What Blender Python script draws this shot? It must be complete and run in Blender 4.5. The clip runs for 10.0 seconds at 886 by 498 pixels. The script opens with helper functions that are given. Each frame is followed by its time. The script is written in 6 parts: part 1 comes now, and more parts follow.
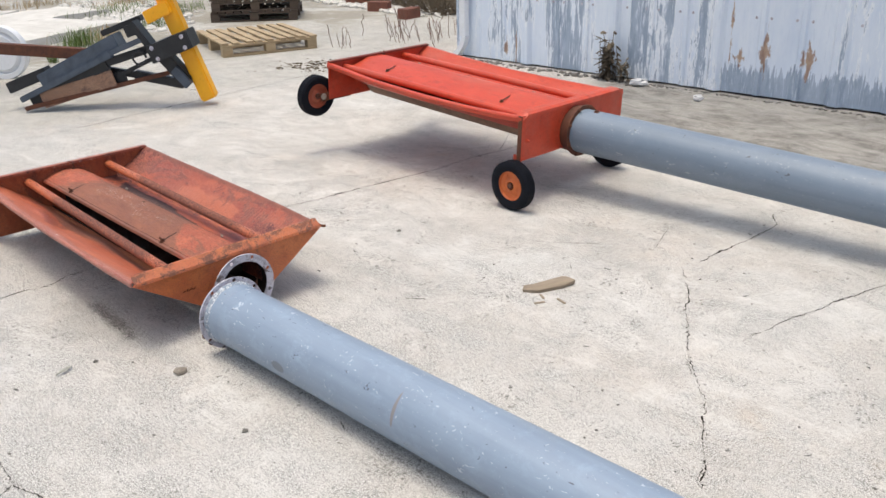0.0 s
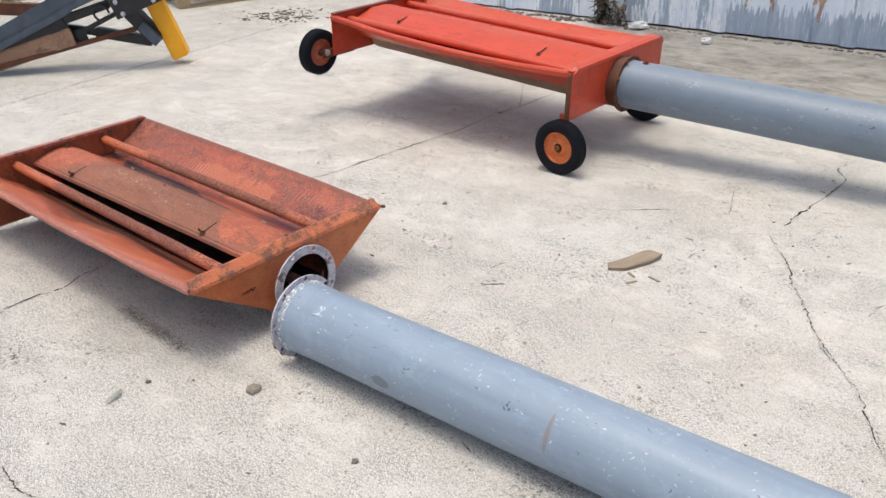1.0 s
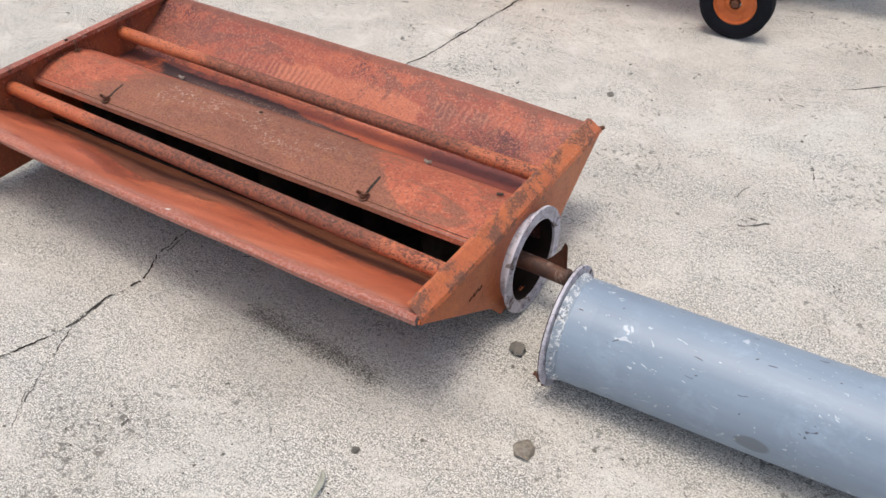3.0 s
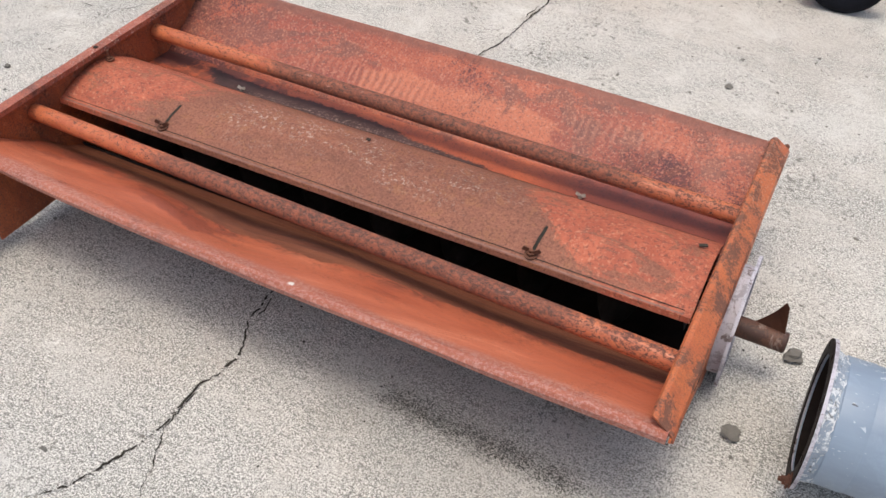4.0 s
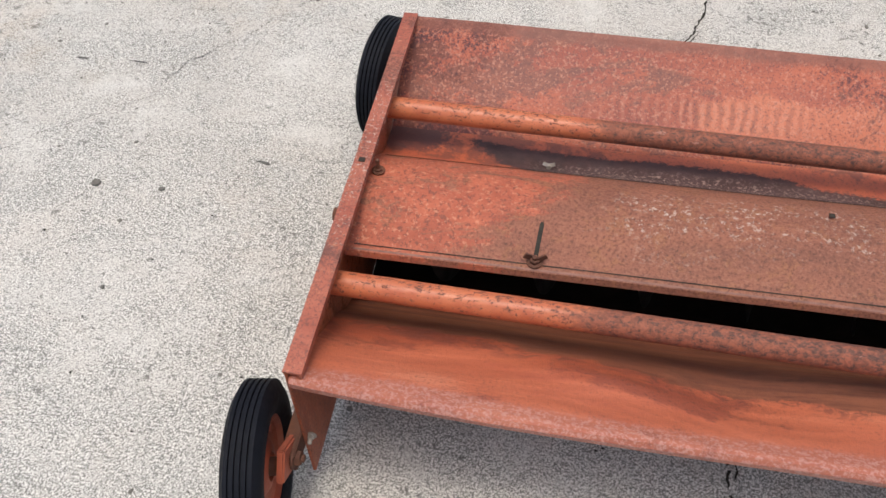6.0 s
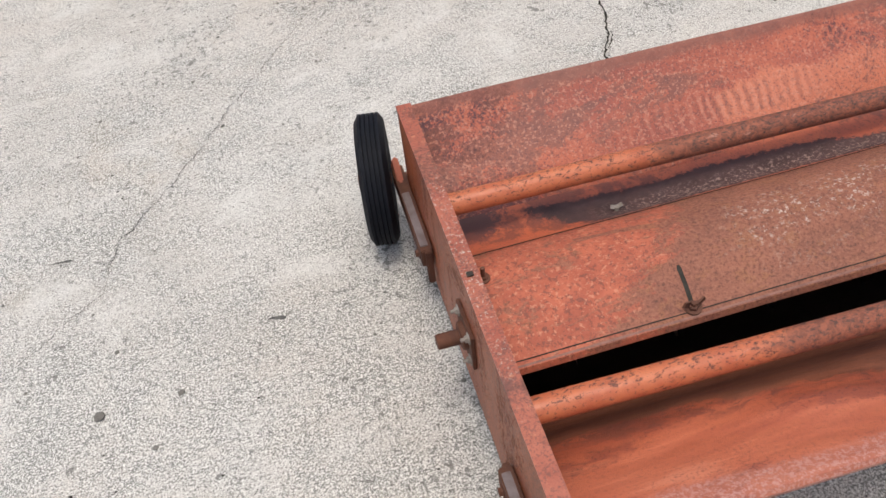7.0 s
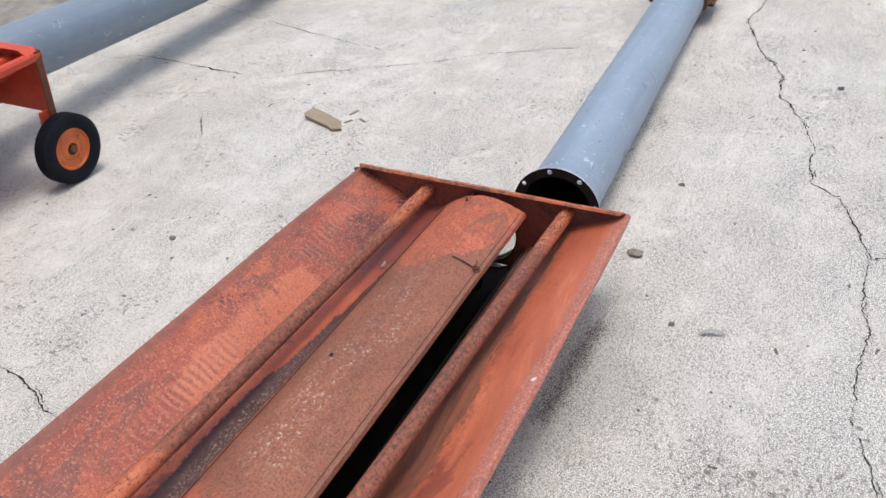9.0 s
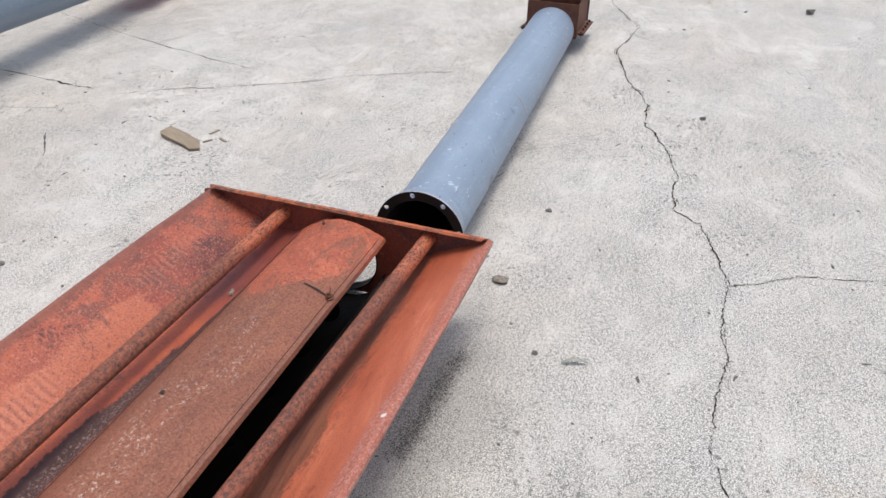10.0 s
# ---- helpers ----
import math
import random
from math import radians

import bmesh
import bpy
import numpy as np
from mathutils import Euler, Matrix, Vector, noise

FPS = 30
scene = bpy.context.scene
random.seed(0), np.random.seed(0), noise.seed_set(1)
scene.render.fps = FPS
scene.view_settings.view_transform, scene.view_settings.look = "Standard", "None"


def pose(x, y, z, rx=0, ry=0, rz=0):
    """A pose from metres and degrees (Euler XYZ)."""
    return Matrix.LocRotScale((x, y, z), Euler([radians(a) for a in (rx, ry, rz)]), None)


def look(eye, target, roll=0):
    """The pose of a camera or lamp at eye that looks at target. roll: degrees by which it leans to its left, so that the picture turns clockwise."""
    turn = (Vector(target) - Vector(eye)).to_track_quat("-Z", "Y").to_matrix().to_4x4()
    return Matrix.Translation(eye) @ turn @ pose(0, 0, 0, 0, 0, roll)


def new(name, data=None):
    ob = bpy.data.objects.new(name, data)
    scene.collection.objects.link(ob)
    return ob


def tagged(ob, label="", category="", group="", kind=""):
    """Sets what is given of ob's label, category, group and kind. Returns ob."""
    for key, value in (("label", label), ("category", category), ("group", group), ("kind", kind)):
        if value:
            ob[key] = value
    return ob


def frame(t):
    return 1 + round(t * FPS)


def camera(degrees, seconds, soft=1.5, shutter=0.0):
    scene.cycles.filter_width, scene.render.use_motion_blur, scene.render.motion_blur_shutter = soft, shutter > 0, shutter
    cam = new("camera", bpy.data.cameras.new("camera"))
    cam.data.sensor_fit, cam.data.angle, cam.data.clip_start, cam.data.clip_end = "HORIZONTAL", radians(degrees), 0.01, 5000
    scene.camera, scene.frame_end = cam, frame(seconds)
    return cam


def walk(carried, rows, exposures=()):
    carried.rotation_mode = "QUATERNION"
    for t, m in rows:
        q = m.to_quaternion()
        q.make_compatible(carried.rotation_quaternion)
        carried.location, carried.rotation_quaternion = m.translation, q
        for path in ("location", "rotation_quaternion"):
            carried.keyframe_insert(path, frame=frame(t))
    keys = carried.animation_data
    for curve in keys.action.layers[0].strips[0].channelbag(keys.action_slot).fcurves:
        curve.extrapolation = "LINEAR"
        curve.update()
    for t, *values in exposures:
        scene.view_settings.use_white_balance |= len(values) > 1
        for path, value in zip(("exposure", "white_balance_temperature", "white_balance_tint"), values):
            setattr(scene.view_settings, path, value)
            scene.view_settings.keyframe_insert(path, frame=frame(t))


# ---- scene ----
cam = camera(54.4, 10.0)
PATH = [
    (0, (-2.772, 1.505, 1.516), (-1.43, 0.235, 0.75), -1.5),
    (0.5, (-2.461, 1.638, 1.527), (-1.19, 0.328, 0.709), -1.7),
    (1, (-2.096, 1.592, 1.504), (-0.907, 0.252, 0.616), -2.0),
    (1.5, (-1.733, 1.526, 1.498), (-0.615, 0.194, 0.51), -1.3),
    (2, (-1.416, 1.545, 1.494), (-0.371, 0.206, 0.438), -0.8),
    (2.2, (-1.286, 1.52, 1.482), (-0.304, 0.168, 0.382), -0.6),
    (3.3, (-0.549, 1.324, 1.404), (0.29, 0.059, 0.102), -2.8),
    (3.5, (-0.418, 1.321, 1.41), (0.369, 0.04, 0.091), -2.1),
    (4, (-0.097, 1.209, 1.36), (0.613, -0.065, -0.009), -1.5),
    (4.5, (0.23, 1.141, 1.367), (1.043, -0.054, -0.016), -4.9),
    (5, (0.544, 1.149, 1.374), (1.262, -0.11, -0.003), -3.5),
    (5.5, (0.852, 1.062, 1.329), (1.346, -0.241, -0.106), -2.6),
    (6, (1.176, 0.961, 1.294), (1.444, -0.294, -0.239), -2.8),
    (6.2, (1.299, 0.96, 1.288), (1.479, -0.303, -0.253), -2.9),
    (7.3, (1.765, 0.721, 1.285), (1.347, -0.536, -0.214), -9.9),
    (7.5, (1.827, 0.72, 1.301), (1.259, -0.482, -0.194), -10.3),
    (8, (2.019, 0.771, 1.372), (1.099, -0.26, -0.074), -8.5),
    (8.5, (2.009, 0.806, 1.428), (0.814, -0.131, 0.127), -5.0),
    (9, (1.917, 0.849, 1.472), (0.432, 0.086, 0.371), -3.2),
    (9.5, (1.827, 0.861, 1.48), (0.21, 0.234, 0.483), -2.1),
    (10, (1.801, 0.882, 1.408), (0.185, 0.348, 0.356), 1.7),
]
walk(cam, [(t, look(eye, target, roll)) for t, eye, target, roll in PATH], [(0, 0.34, 6580, 5), (2, 0.30, 6700, 5), (3.5, 0.19, 6600, 6), (4.5, 0.27, 6580, 5), (5.5, 0.24, 6540, 5), (7.5, 0.17, 6480, 5), (8.5, 0.29, 6300, 6), (10, 0.20, 6280, 6)])

# ---- light: thin high cloud, soft sun nearly overhead ----
world = bpy.data.worlds.new("sky")
scene.world = world
world.use_nodes = True
wn = world.node_tree
sky = wn.nodes.new("ShaderNodeTexSky")
sky.sky_type, sky.sun_disc = "NISHITA", False
SUN_EL, SUN_AZ = 84.0, 86.0         # height, and compass angle from +x, of the sun
sky.sun_elevation = radians(SUN_EL)
sky.sun_rotation = radians(90 - SUN_AZ)
sky.air_density, sky.dust_density, sky.ozone_density = 1.0, 6.0, 1.0
wn.nodes["Background"].inputs["Strength"].default_value = 0.165
wn.links.new(sky.outputs["Color"], wn.nodes["Background"].inputs["Color"])
sun = new("sun", bpy.data.lights.new("sun", "SUN"))
sun.data.energy, sun.data.angle, sun.data.color = 0.65, radians(10), (1.0, 0.95, 0.88)
s_el, s_az = radians(SUN_EL), radians(SUN_AZ)
sun.matrix_world = look((0, 0, 0), (-math.cos(s_el) * math.cos(s_az), -math.cos(s_el) * math.sin(s_az), -math.sin(s_el)))


# frames of the far yard and of the shed's front, in which their things are laid out
FAR = pose(-0.224, -0.073, 0, 0, 0, 1.44) @ Matrix.Scale(0.95, 4)
SHED = pose(3.413, -4.564, 0, 0, 0, 2.4) @ Matrix.Scale(0.955, 4) @ Matrix.Translation((-3.72, 4.83, 0))

# ---- materials ----
class Mat:
    """A small builder round one node material."""

    def __init__(self, name, rough=0.6, metal=0.0):
        self.m = bpy.data.materials.new(name)
        self.m.use_nodes = True
        self.t = self.m.node_tree
        self.b = self.t.nodes["Principled BSDF"]
        self.b.inputs["Roughness"].default_value = rough
        self.b.inputs["Metallic"].default_value = metal
        self.co = self.t.nodes.new("ShaderNodeTexCoord").outputs["Object"]
        self.height = None

    def node(self, kind, **settings):
        n = self.t.nodes.new(kind)
        for k, v in settings.items():
            n.inputs[k].default_value = v
        return n

    def put(self, a, b):
        self.t.links.new(a, b)

    def coords(self, scale=(1, 1, 1), where=(0, 0, 0), spread=False):
        n = self.node("ShaderNodeMapping")
        n.inputs["Scale"].default_value = scale
        n.inputs["Location"].default_value = where
        src = self.co
        if spread:                                # each piece takes its own stretch of the pattern
            info = self.node("ShaderNodeObjectInfo")
            mul = self.node("ShaderNodeMath")
            mul.operation = "MULTIPLY"
            mul.inputs[1].default_value = 37.0
            self.put(info.outputs["Random"], mul.inputs[0])
            add = self.node("ShaderNodeVectorMath")
            self.put(src, add.inputs[0])
            self.put(mul.outputs[0], add.inputs[1])
            src = add.outputs[0]
        self.put(src, n.inputs["Vector"])
        return n.outputs[0]

    def noise(self, scale, detail=4, rough=0.6, warp=0.0, co=None):
        n = self.node("ShaderNodeTexNoise", Scale=scale, Detail=detail, Roughness=rough, Distortion=warp)
        self.put(co if co is not None else self.co, n.inputs["Vector"])
        return n.outputs["Fac"]

    def cells(self, scale, co=None, out="Distance", kind="F1"):
        n = self.node("ShaderNodeTexVoronoi", Scale=scale)
        n.feature = kind
        self.put(co if co is not None else self.co, n.inputs["Vector"])
        return n.outputs[out]

    def ramp(self, fac, lo, hi, a=0.0, b=1.0):
        n = self.node("ShaderNodeMapRange")
        n.inputs["From Min"].default_value, n.inputs["From Max"].default_value = lo, hi
        n.inputs["To Min"].default_value, n.inputs["To Max"].default_value = a, b
        self.put(fac, n.inputs["Value"])
        return n.outputs[0]

    def math(self, op, a, b):
        n = self.node("ShaderNodeMath")
        n.operation = op
        for k, v in ((0, a), (1, b)):
            if isinstance(v, (int, float)):
                n.inputs[k].default_value = v
            else:
                self.put(v, n.inputs[k])
        return n.outputs[0]

    def mix(self, fac, a, b):
        n = self.t.nodes.new("ShaderNodeMix")
        n.data_type = "RGBA"
        for sock, v in ((n.inputs["Factor"], fac), (n.inputs[6], a), (n.inputs[7], b)):
            if isinstance(v, (int, float)):
                sock.default_value = v
            elif isinstance(v, tuple):
                sock.default_value = (*v, 1)
            else:
                self.put(v, sock)
        return n.outputs[2]

    def axis(self, which):
        n = self.node("ShaderNodeSeparateXYZ")
        self.put(self.co, n.inputs[0])
        return n.outputs["XYZ".index(which)]

    def done(self, colour, rough=None, metal=None, bump=None, strength=0.3, distance=0.002):
        if isinstance(colour, tuple):
            self.b.inputs["Base Color"].default_value = (*colour, 1)
        else:
            self.put(colour, self.b.inputs["Base Color"])
        if rough is not None:
            self.put(rough, self.b.inputs["Roughness"])
        if metal is not None:
            self.put(metal, self.b.inputs["Metallic"])
        if bump is not None:
            n = self.node("ShaderNodeBump", Strength=strength, Distance=distance)
            self.put(bump, n.inputs["Height"])
            self.put(n.outputs[0], self.b.inputs["Normal"])
        return self.m


def concrete_mat():
    m = Mat("weathered_concrete", 0.9)
    x, y = m.axis("X"), m.axis("Y")
    big = m.noise(0.55, 5, 0.6)
    blotch = m.noise(1.9, 9, 0.72, 0.5, co=m.coords((1, 1.2, 1), (6, 2, 0)))
    smear = m.noise(2.2, 9, 0.78, 0.8, co=m.coords((0.8, 2.0, 1), (3, 1, 0)))
    cloud = m.noise(7.5, 8, 0.75, 0.4, co=m.coords((1, 1, 1), (1, 8, 0)))
    fine = m.noise(95, 5, 0.8)
    grain = m.noise(270, 3, 0.8)
    c = m.mix(m.ramp(big, 0.35, 0.68), (0.465, 0.435, 0.395), (0.520, 0.490, 0.450))
    c = m.mix(m.ramp(blotch, 0.46, 0.56, 0, 0.7), c, (0.575, 0.555, 0.520))
    c = m.mix(m.ramp(blotch, 0.45, 0.36, 0, 0.6), c, (0.370, 0.350, 0.318))
    c = m.mix(m.ramp(smear, 0.53, 0.60, 0, 0.40), c, (0.335, 0.325, 0.300))
    c = m.mix(m.ramp(smear, 0.46, 0.38, 0, 0.55), c, (0.650, 0.635, 0.600))
    c = m.mix(m.ramp(cloud, 0.54, 0.63, 0, 0.42), c, (0.310, 0.300, 0.275))
    c = m.mix(m.ramp(cloud, 0.45, 0.37, 0, 0.45), c, (0.660, 0.645, 0.605))
    tint = m.noise(0.9, 5, 0.6, co=m.coords((1, 1, 1), (4, 12, 0)))
    c = m.mix(m.ramp(tint, 0.54, 0.66, 0, 0.22), c, (0.58, 0.46, 0.36))
    c = m.mix(m.ramp(tint, 0.46, 0.36, 0, 0.22), c, (0.44, 0.47, 0.47))
    # where the cement skin has worn off, sand and dark grit stand open
    bare = m.math("ADD", m.ramp(m.math("ADD", m.math("MULTIPLY", x, 0.35), y), -1.6, 0.9, 0.30, 0.80), m.ramp(m.math("ADD", smear, cloud), 0.82, 1.18, -0.55, 0.55))
    bare = m.ramp(bare, 0.0, 1.0)
    dark = m.math("ADD", grain, m.ramp(bare, 0, 1, -0.075, 0.012))
    c = m.mix(m.ramp(dark, 0.505, 0.540, 0, 0.85), c, (0.165, 0.160, 0.148))
    pale = m.math("SUBTRACT", grain, m.ramp(bare, 0, 1, -0.055, 0.015))
    c = m.mix(m.ramp(pale, 0.478, 0.445, 0, 0.85), c, (0.80, 0.785, 0.745))
    c = m.mix(m.math("MULTIPLY", m.ramp(fine, 0.535, 0.60), m.ramp(bare, 0.1, 0.9, 0.25, 0.72)), c, (0.155, 0.150, 0.138))
    c = m.mix(m.math("MULTIPLY", m.ramp(fine, 0.45, 0.39), m.ramp(bare, 0.1, 0.9, 0.2, 0.5)), c, (0.78, 0.765, 0.725))
    # clustered pits, white scrapes and chalky flecks
    pit = m.math("ADD", m.noise(58, 4, 0.75, 0.5, co=m.coords((1, 1, 1), (9, 4, 0))), m.ramp(m.noise(3.4, 6, 0.7, co=m.coords((1, 1, 1), (2, 7, 3))), 0.35, 0.68, -0.13, 0.04))
    c = m.mix(m.ramp(pit, 0.575, 0.605, 0, 0.75), c, (0.135, 0.128, 0.115))
    scr = m.math("ADD", m.noise(26, 6, 0.85, 1.5, co=m.coords((0.5, 1.6, 1), (1, 6, 0))), m.ramp(m.noise(1.6, 4, 0.6, co=m.coords((1, 1, 1), (8, 8, 2))), 0.4, 0.65, -0.09, 0.03))
    c = m.mix(m.ramp(scr, 0.635, 0.665, 0, 0.65), c, (0.80, 0.79, 0.76))
    rust = m.math("MULTIPLY", m.ramp(m.noise(0.8, 4, 0.6, co=m.coords((1, 1, 1), (3.1, 7.7, 0))), 0.60, 0.74), m.ramp(m.noise(9, 5), 0.45, 0.65))
    c = m.mix(m.math("MULTIPLY", rust, 0.35), c, (0.46, 0.30, 0.14))
    # the older, browner yard beyond the joint
    old = m.noise(0.9, 8, 0.7, 0.6, co=m.coords((1, 1, 1), (5, 5, 0)))
    c = m.mix(m.ramp(m.math("ADD", x, m.math("MULTIPLY", m.math("SUBTRACT", old, 0.5), 1.5)), 3.5, 4.1, 0, 0.45), c, m.mix(m.ramp(m.noise(6, 7, 0.75), 0.4, 0.6), (0.24, 0.23, 0.195), (0.40, 0.385, 0.34)))
    c = m.mix(m.math("MULTIPLY", m.ramp(x, 5.0, 6.5), m.ramp(old, 0.44, 0.54, 0, 0.7)), c, (0.24, 0.215, 0.165))
    # darker tone in ragged patches on the apron before the shed
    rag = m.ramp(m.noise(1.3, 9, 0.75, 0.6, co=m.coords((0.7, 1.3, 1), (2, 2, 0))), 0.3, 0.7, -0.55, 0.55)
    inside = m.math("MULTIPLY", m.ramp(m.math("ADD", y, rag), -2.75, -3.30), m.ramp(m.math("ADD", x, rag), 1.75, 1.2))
    apron_dark = m.mix(m.ramp(smear, 0.44, 0.56), (0.135, 0.125, 0.112), (0.285, 0.268, 0.240))
    c = m.mix(m.math("MULTIPLY", inside, m.ramp(cloud, 0.4, 0.58, 0.95, 0.65)), c, apron_dark)
    stain_shade = m.math("ADD", m.math("ABSOLUTE", m.math("MULTIPLY", m.math("SUBTRACT", x, 0.30), 1.9), 0.0), m.math("ABSOLUTE", m.math("MULTIPLY", m.math("SUBTRACT", y, 0.36), 5.0), 0.0))
    stain_shade = m.ramp(m.math("ADD", stain_shade, m.ramp(m.noise(7, 8, 0.75, 0.6), 0.3, 0.7, -0.4, 0.4)), 1.25, 0.75)
    c = m.mix(m.math("MULTIPLY", stain_shade, 0.25), c, (0.17, 0.17, 0.155))       # stain beside the hopper, with its soft rim shade painted in
    h = m.math("SUBTRACT", m.math("ADD", m.math("MULTIPLY", fine, 0.8), m.math("MULTIPLY", grain, 0.5)), m.ramp(pit, 0.575, 0.605, 0, 0.5))
    return m.done(c, bump=h, strength=0.7, distance=0.004)


def painted_rust_mat(name, paint, paint2, rust, dark, much, streak=(1, 1, 1), bright=0.0, crust=0.0, size=1.0, speck_much=1.0, dust=0.0):
    """Old orange-red paint worn through to rust in sharp-edged patches; much: how far it has gone; crust: pale specks."""
    m = Mat(name, 0.55)
    co = m.coords(streak)
    big = m.noise(3.0 * size, 9, 0.68, 0.7, co=co)
    big2 = m.noise(2.1 * size, 9, 0.70, 0.9, co=m.coords(streak, (7, 3, 5)))
    mid = m.noise(9, 7, 0.7, 0.4, co=co)
    fine = m.noise(120, 4, 0.75)
    pits = m.noise(260, 2, 0.6)
    c = m.mix(m.ramp(mid, 0.38, 0.62), paint, paint2)
    c = m.mix(m.ramp(m.noise(30, 6, 0.75, 0.5, co=co), 0.52, 0.66, 0, 0.55), c, tuple(0.55 * v for v in paint2))
    edge = m.math("ADD", m.math("MULTIPLY", big, 0.66), m.math("MULTIPLY", m.noise(170, 4, 0.8), 0.34))
    worn = m.ramp(edge, 0.56 - 0.17 * much, 0.60 - 0.17 * much)
    rc = m.mix(m.ramp(m.noise(24, 6, 0.75), 0.38, 0.62), rust, tuple(0.5 * (p + q) for p, q in zip(rust, dark)))
    c = m.mix(m.math("MULTIPLY", worn, 0.9), c, rc)
    grime = m.ramp(m.math("ADD", m.math("MULTIPLY", big2, 0.85), m.math("MULTIPLY", fine, 0.15)), 0.60 - 0.06 * much, 0.64 - 0.06 * much)
    c = m.mix(m.math("MULTIPLY", grime, 0.7), c, dark)
    c = m.mix(m.math("MULTIPLY", m.ramp(pits, 0.52, 0.62), 0.75 * speck_much), c, dark)
    c = m.mix(m.ramp(m.noise(420, 3, 0.7), 0.54, 0.62, 0, 0.55 * speck_much), c, tuple(0.5 * v for v in rust))
    c = m.mix(m.ramp(m.noise(75, 5, 0.8, co=m.coords((1, 1, 1), (5, 2, 1))), 0.58, 0.68, 0, 0.35 + bright), c, (0.60, 0.26, 0.14))
    if dust:
        d = m.ramp(m.noise(2.6, 7, 0.7, 0.5, co=m.coords((0.35, 1.4, 1), (6, 3, 8))), 0.50, 0.66, 0, dust)
        c = m.mix(d, c, (0.44, 0.155, 0.105))
        c = m.mix(m.ramp(m.noise(34, 6, 0.85, 1.2, co=m.coords((0.25, 1, 1), (2, 2, 8))), 0.64, 0.69, 0, dust), c, (0.62, 0.30, 0.24))
    if crust:
        zone = m.ramp(m.noise(2.4, 5, 0.6, co=m.coords((0.5, 1, 1), (2, 9, 4))), 0.54, 0.62)
        speck = m.ramp(m.noise(150, 4, 0.8, co=m.coords((1, 1, 1), (1, 4, 2))), 0.56, 0.62)
        c = m.mix(m.math("MULTIPLY", m.math("MULTIPLY", zone, speck), crust), c, (0.58, 0.50, 0.42))
    r = m.ramp(m.math("ADD", worn, m.math("MULTIPLY", mid, 0.5)), 0.2, 1.3, 0.42, 0.8)
    h = m.math("SUBTRACT", m.math("MULTIPLY", fine, 0.7), m.math("MULTIPLY", worn, 0.6))
    return m.done(c, rough=r, bump=h, strength=0.5, distance=0.0015)


def galvanised_mat(name, a, b, dirt=0.3, scuff=1.0, smudges=()):
    """Dull painted steel tube: even, with faint lengthwise bands, white scuffs, black nicks and smudges."""
    m = Mat(name, 0.5)
    along = m.noise(24, 4, 0.6, co=m.coords((0.03, 1, 1)))
    mid = m.noise(4.5, 7, 0.65, 0.3, co=m.coords((0.6, 1, 1)))
    c = m.mix(m.ramp(m.math("ADD", m.math("MULTIPLY", along, 0.45), m.math("MULTIPLY", mid, 0.55)), 0.38, 0.62), a, b)
    c = m.mix(m.ramp(m.noise(13, 7, 0.75, 0.4, co=m.coords((0.8, 1, 1), (6, 3, 4))), 0.53, 0.68, 0, 0.35 * scuff), c, tuple(min(0.8, 1.35 * v) for v in b))
    c = m.mix(m.ramp(m.noise(3.1, 7, 0.65, co=m.coords((0.7, 1, 1), (9, 1, 4))), 0.56, 0.72, 0, dirt), c, (0.25, 0.235, 0.22))
    c = m.mix(m.ramp(m.noise(34, 3, 0.6, 1.2, co=m.coords((0.8, 1, 1), (2, 3, 4))), 0.668, 0.70, 0, 0.6 * scuff), c, (0.66, 0.70, 0.74))
    c = m.mix(m.ramp(m.noise(75, 3, 0.6, 2.2, co=m.coords((0.35, 1, 1), (4, 1, 7))), 0.688, 0.715, 0, 0.8 * scuff), c, (0.76, 0.79, 0.82))
    c = m.mix(m.ramp(m.noise(62, 2, 0.5, 1.0, co=m.coords((0.5, 1, 1), (1, 8, 4))), 0.715, 0.735, 0, 0.8), c, (0.05, 0.05, 0.06))
    for x0, z0, w, h, tone in smudges:
        d = m.math("ADD", m.math("POWER", m.math("MULTIPLY", m.math("SUBTRACT", m.axis("X"), x0), 1 / w), 2), m.math("POWER", m.math("MULTIPLY", m.math("SUBTRACT", m.axis("Z"), z0), 1 / h), 2))
        near = m.math("MULTIPLY", m.ramp(m.axis("Y"), 0.10, 0.14), m.ramp(m.math("ADD", d, m.ramp(mid, 0.3, 0.7, -0.5, 0.5)), 1.15, 0.75))
        c = m.mix(m.math("MULTIPLY", near, 0.8), c, tone)
    return m.done(c, rough=m.ramp(mid, 0.2, 0.8, 0.38, 0.52), bump=m.noise(45, 5, 0.7), strength=0.12, distance=0.001)


def plain_mat(name, a, b, rough=0.6, metal=0.0, scale=14.0, stretch=(1, 1, 1), bump=0.2, spread=False, dist=0.001):
    m = Mat(name, rough, metal)
    co = m.coords(stretch, spread=spread)
    n1 = m.noise(scale, 6, 0.65, 0.3, co=co)
    n2 = m.noise(scale * 6, 4, 0.7, co=co)
    c = m.mix(m.ramp(n1, 0.32, 0.68), a, b)
    c = m.mix(m.ramp(n2, 0.58, 0.75, 0, 0.3), c, tuple(0.45 * v for v in a))
    return m.done(c, rough=m.ramp(n2, 0.2, 0.8, max(0.05, rough - 0.1), min(1, rough + 0.12)), bump=n2, strength=bump, distance=dist)


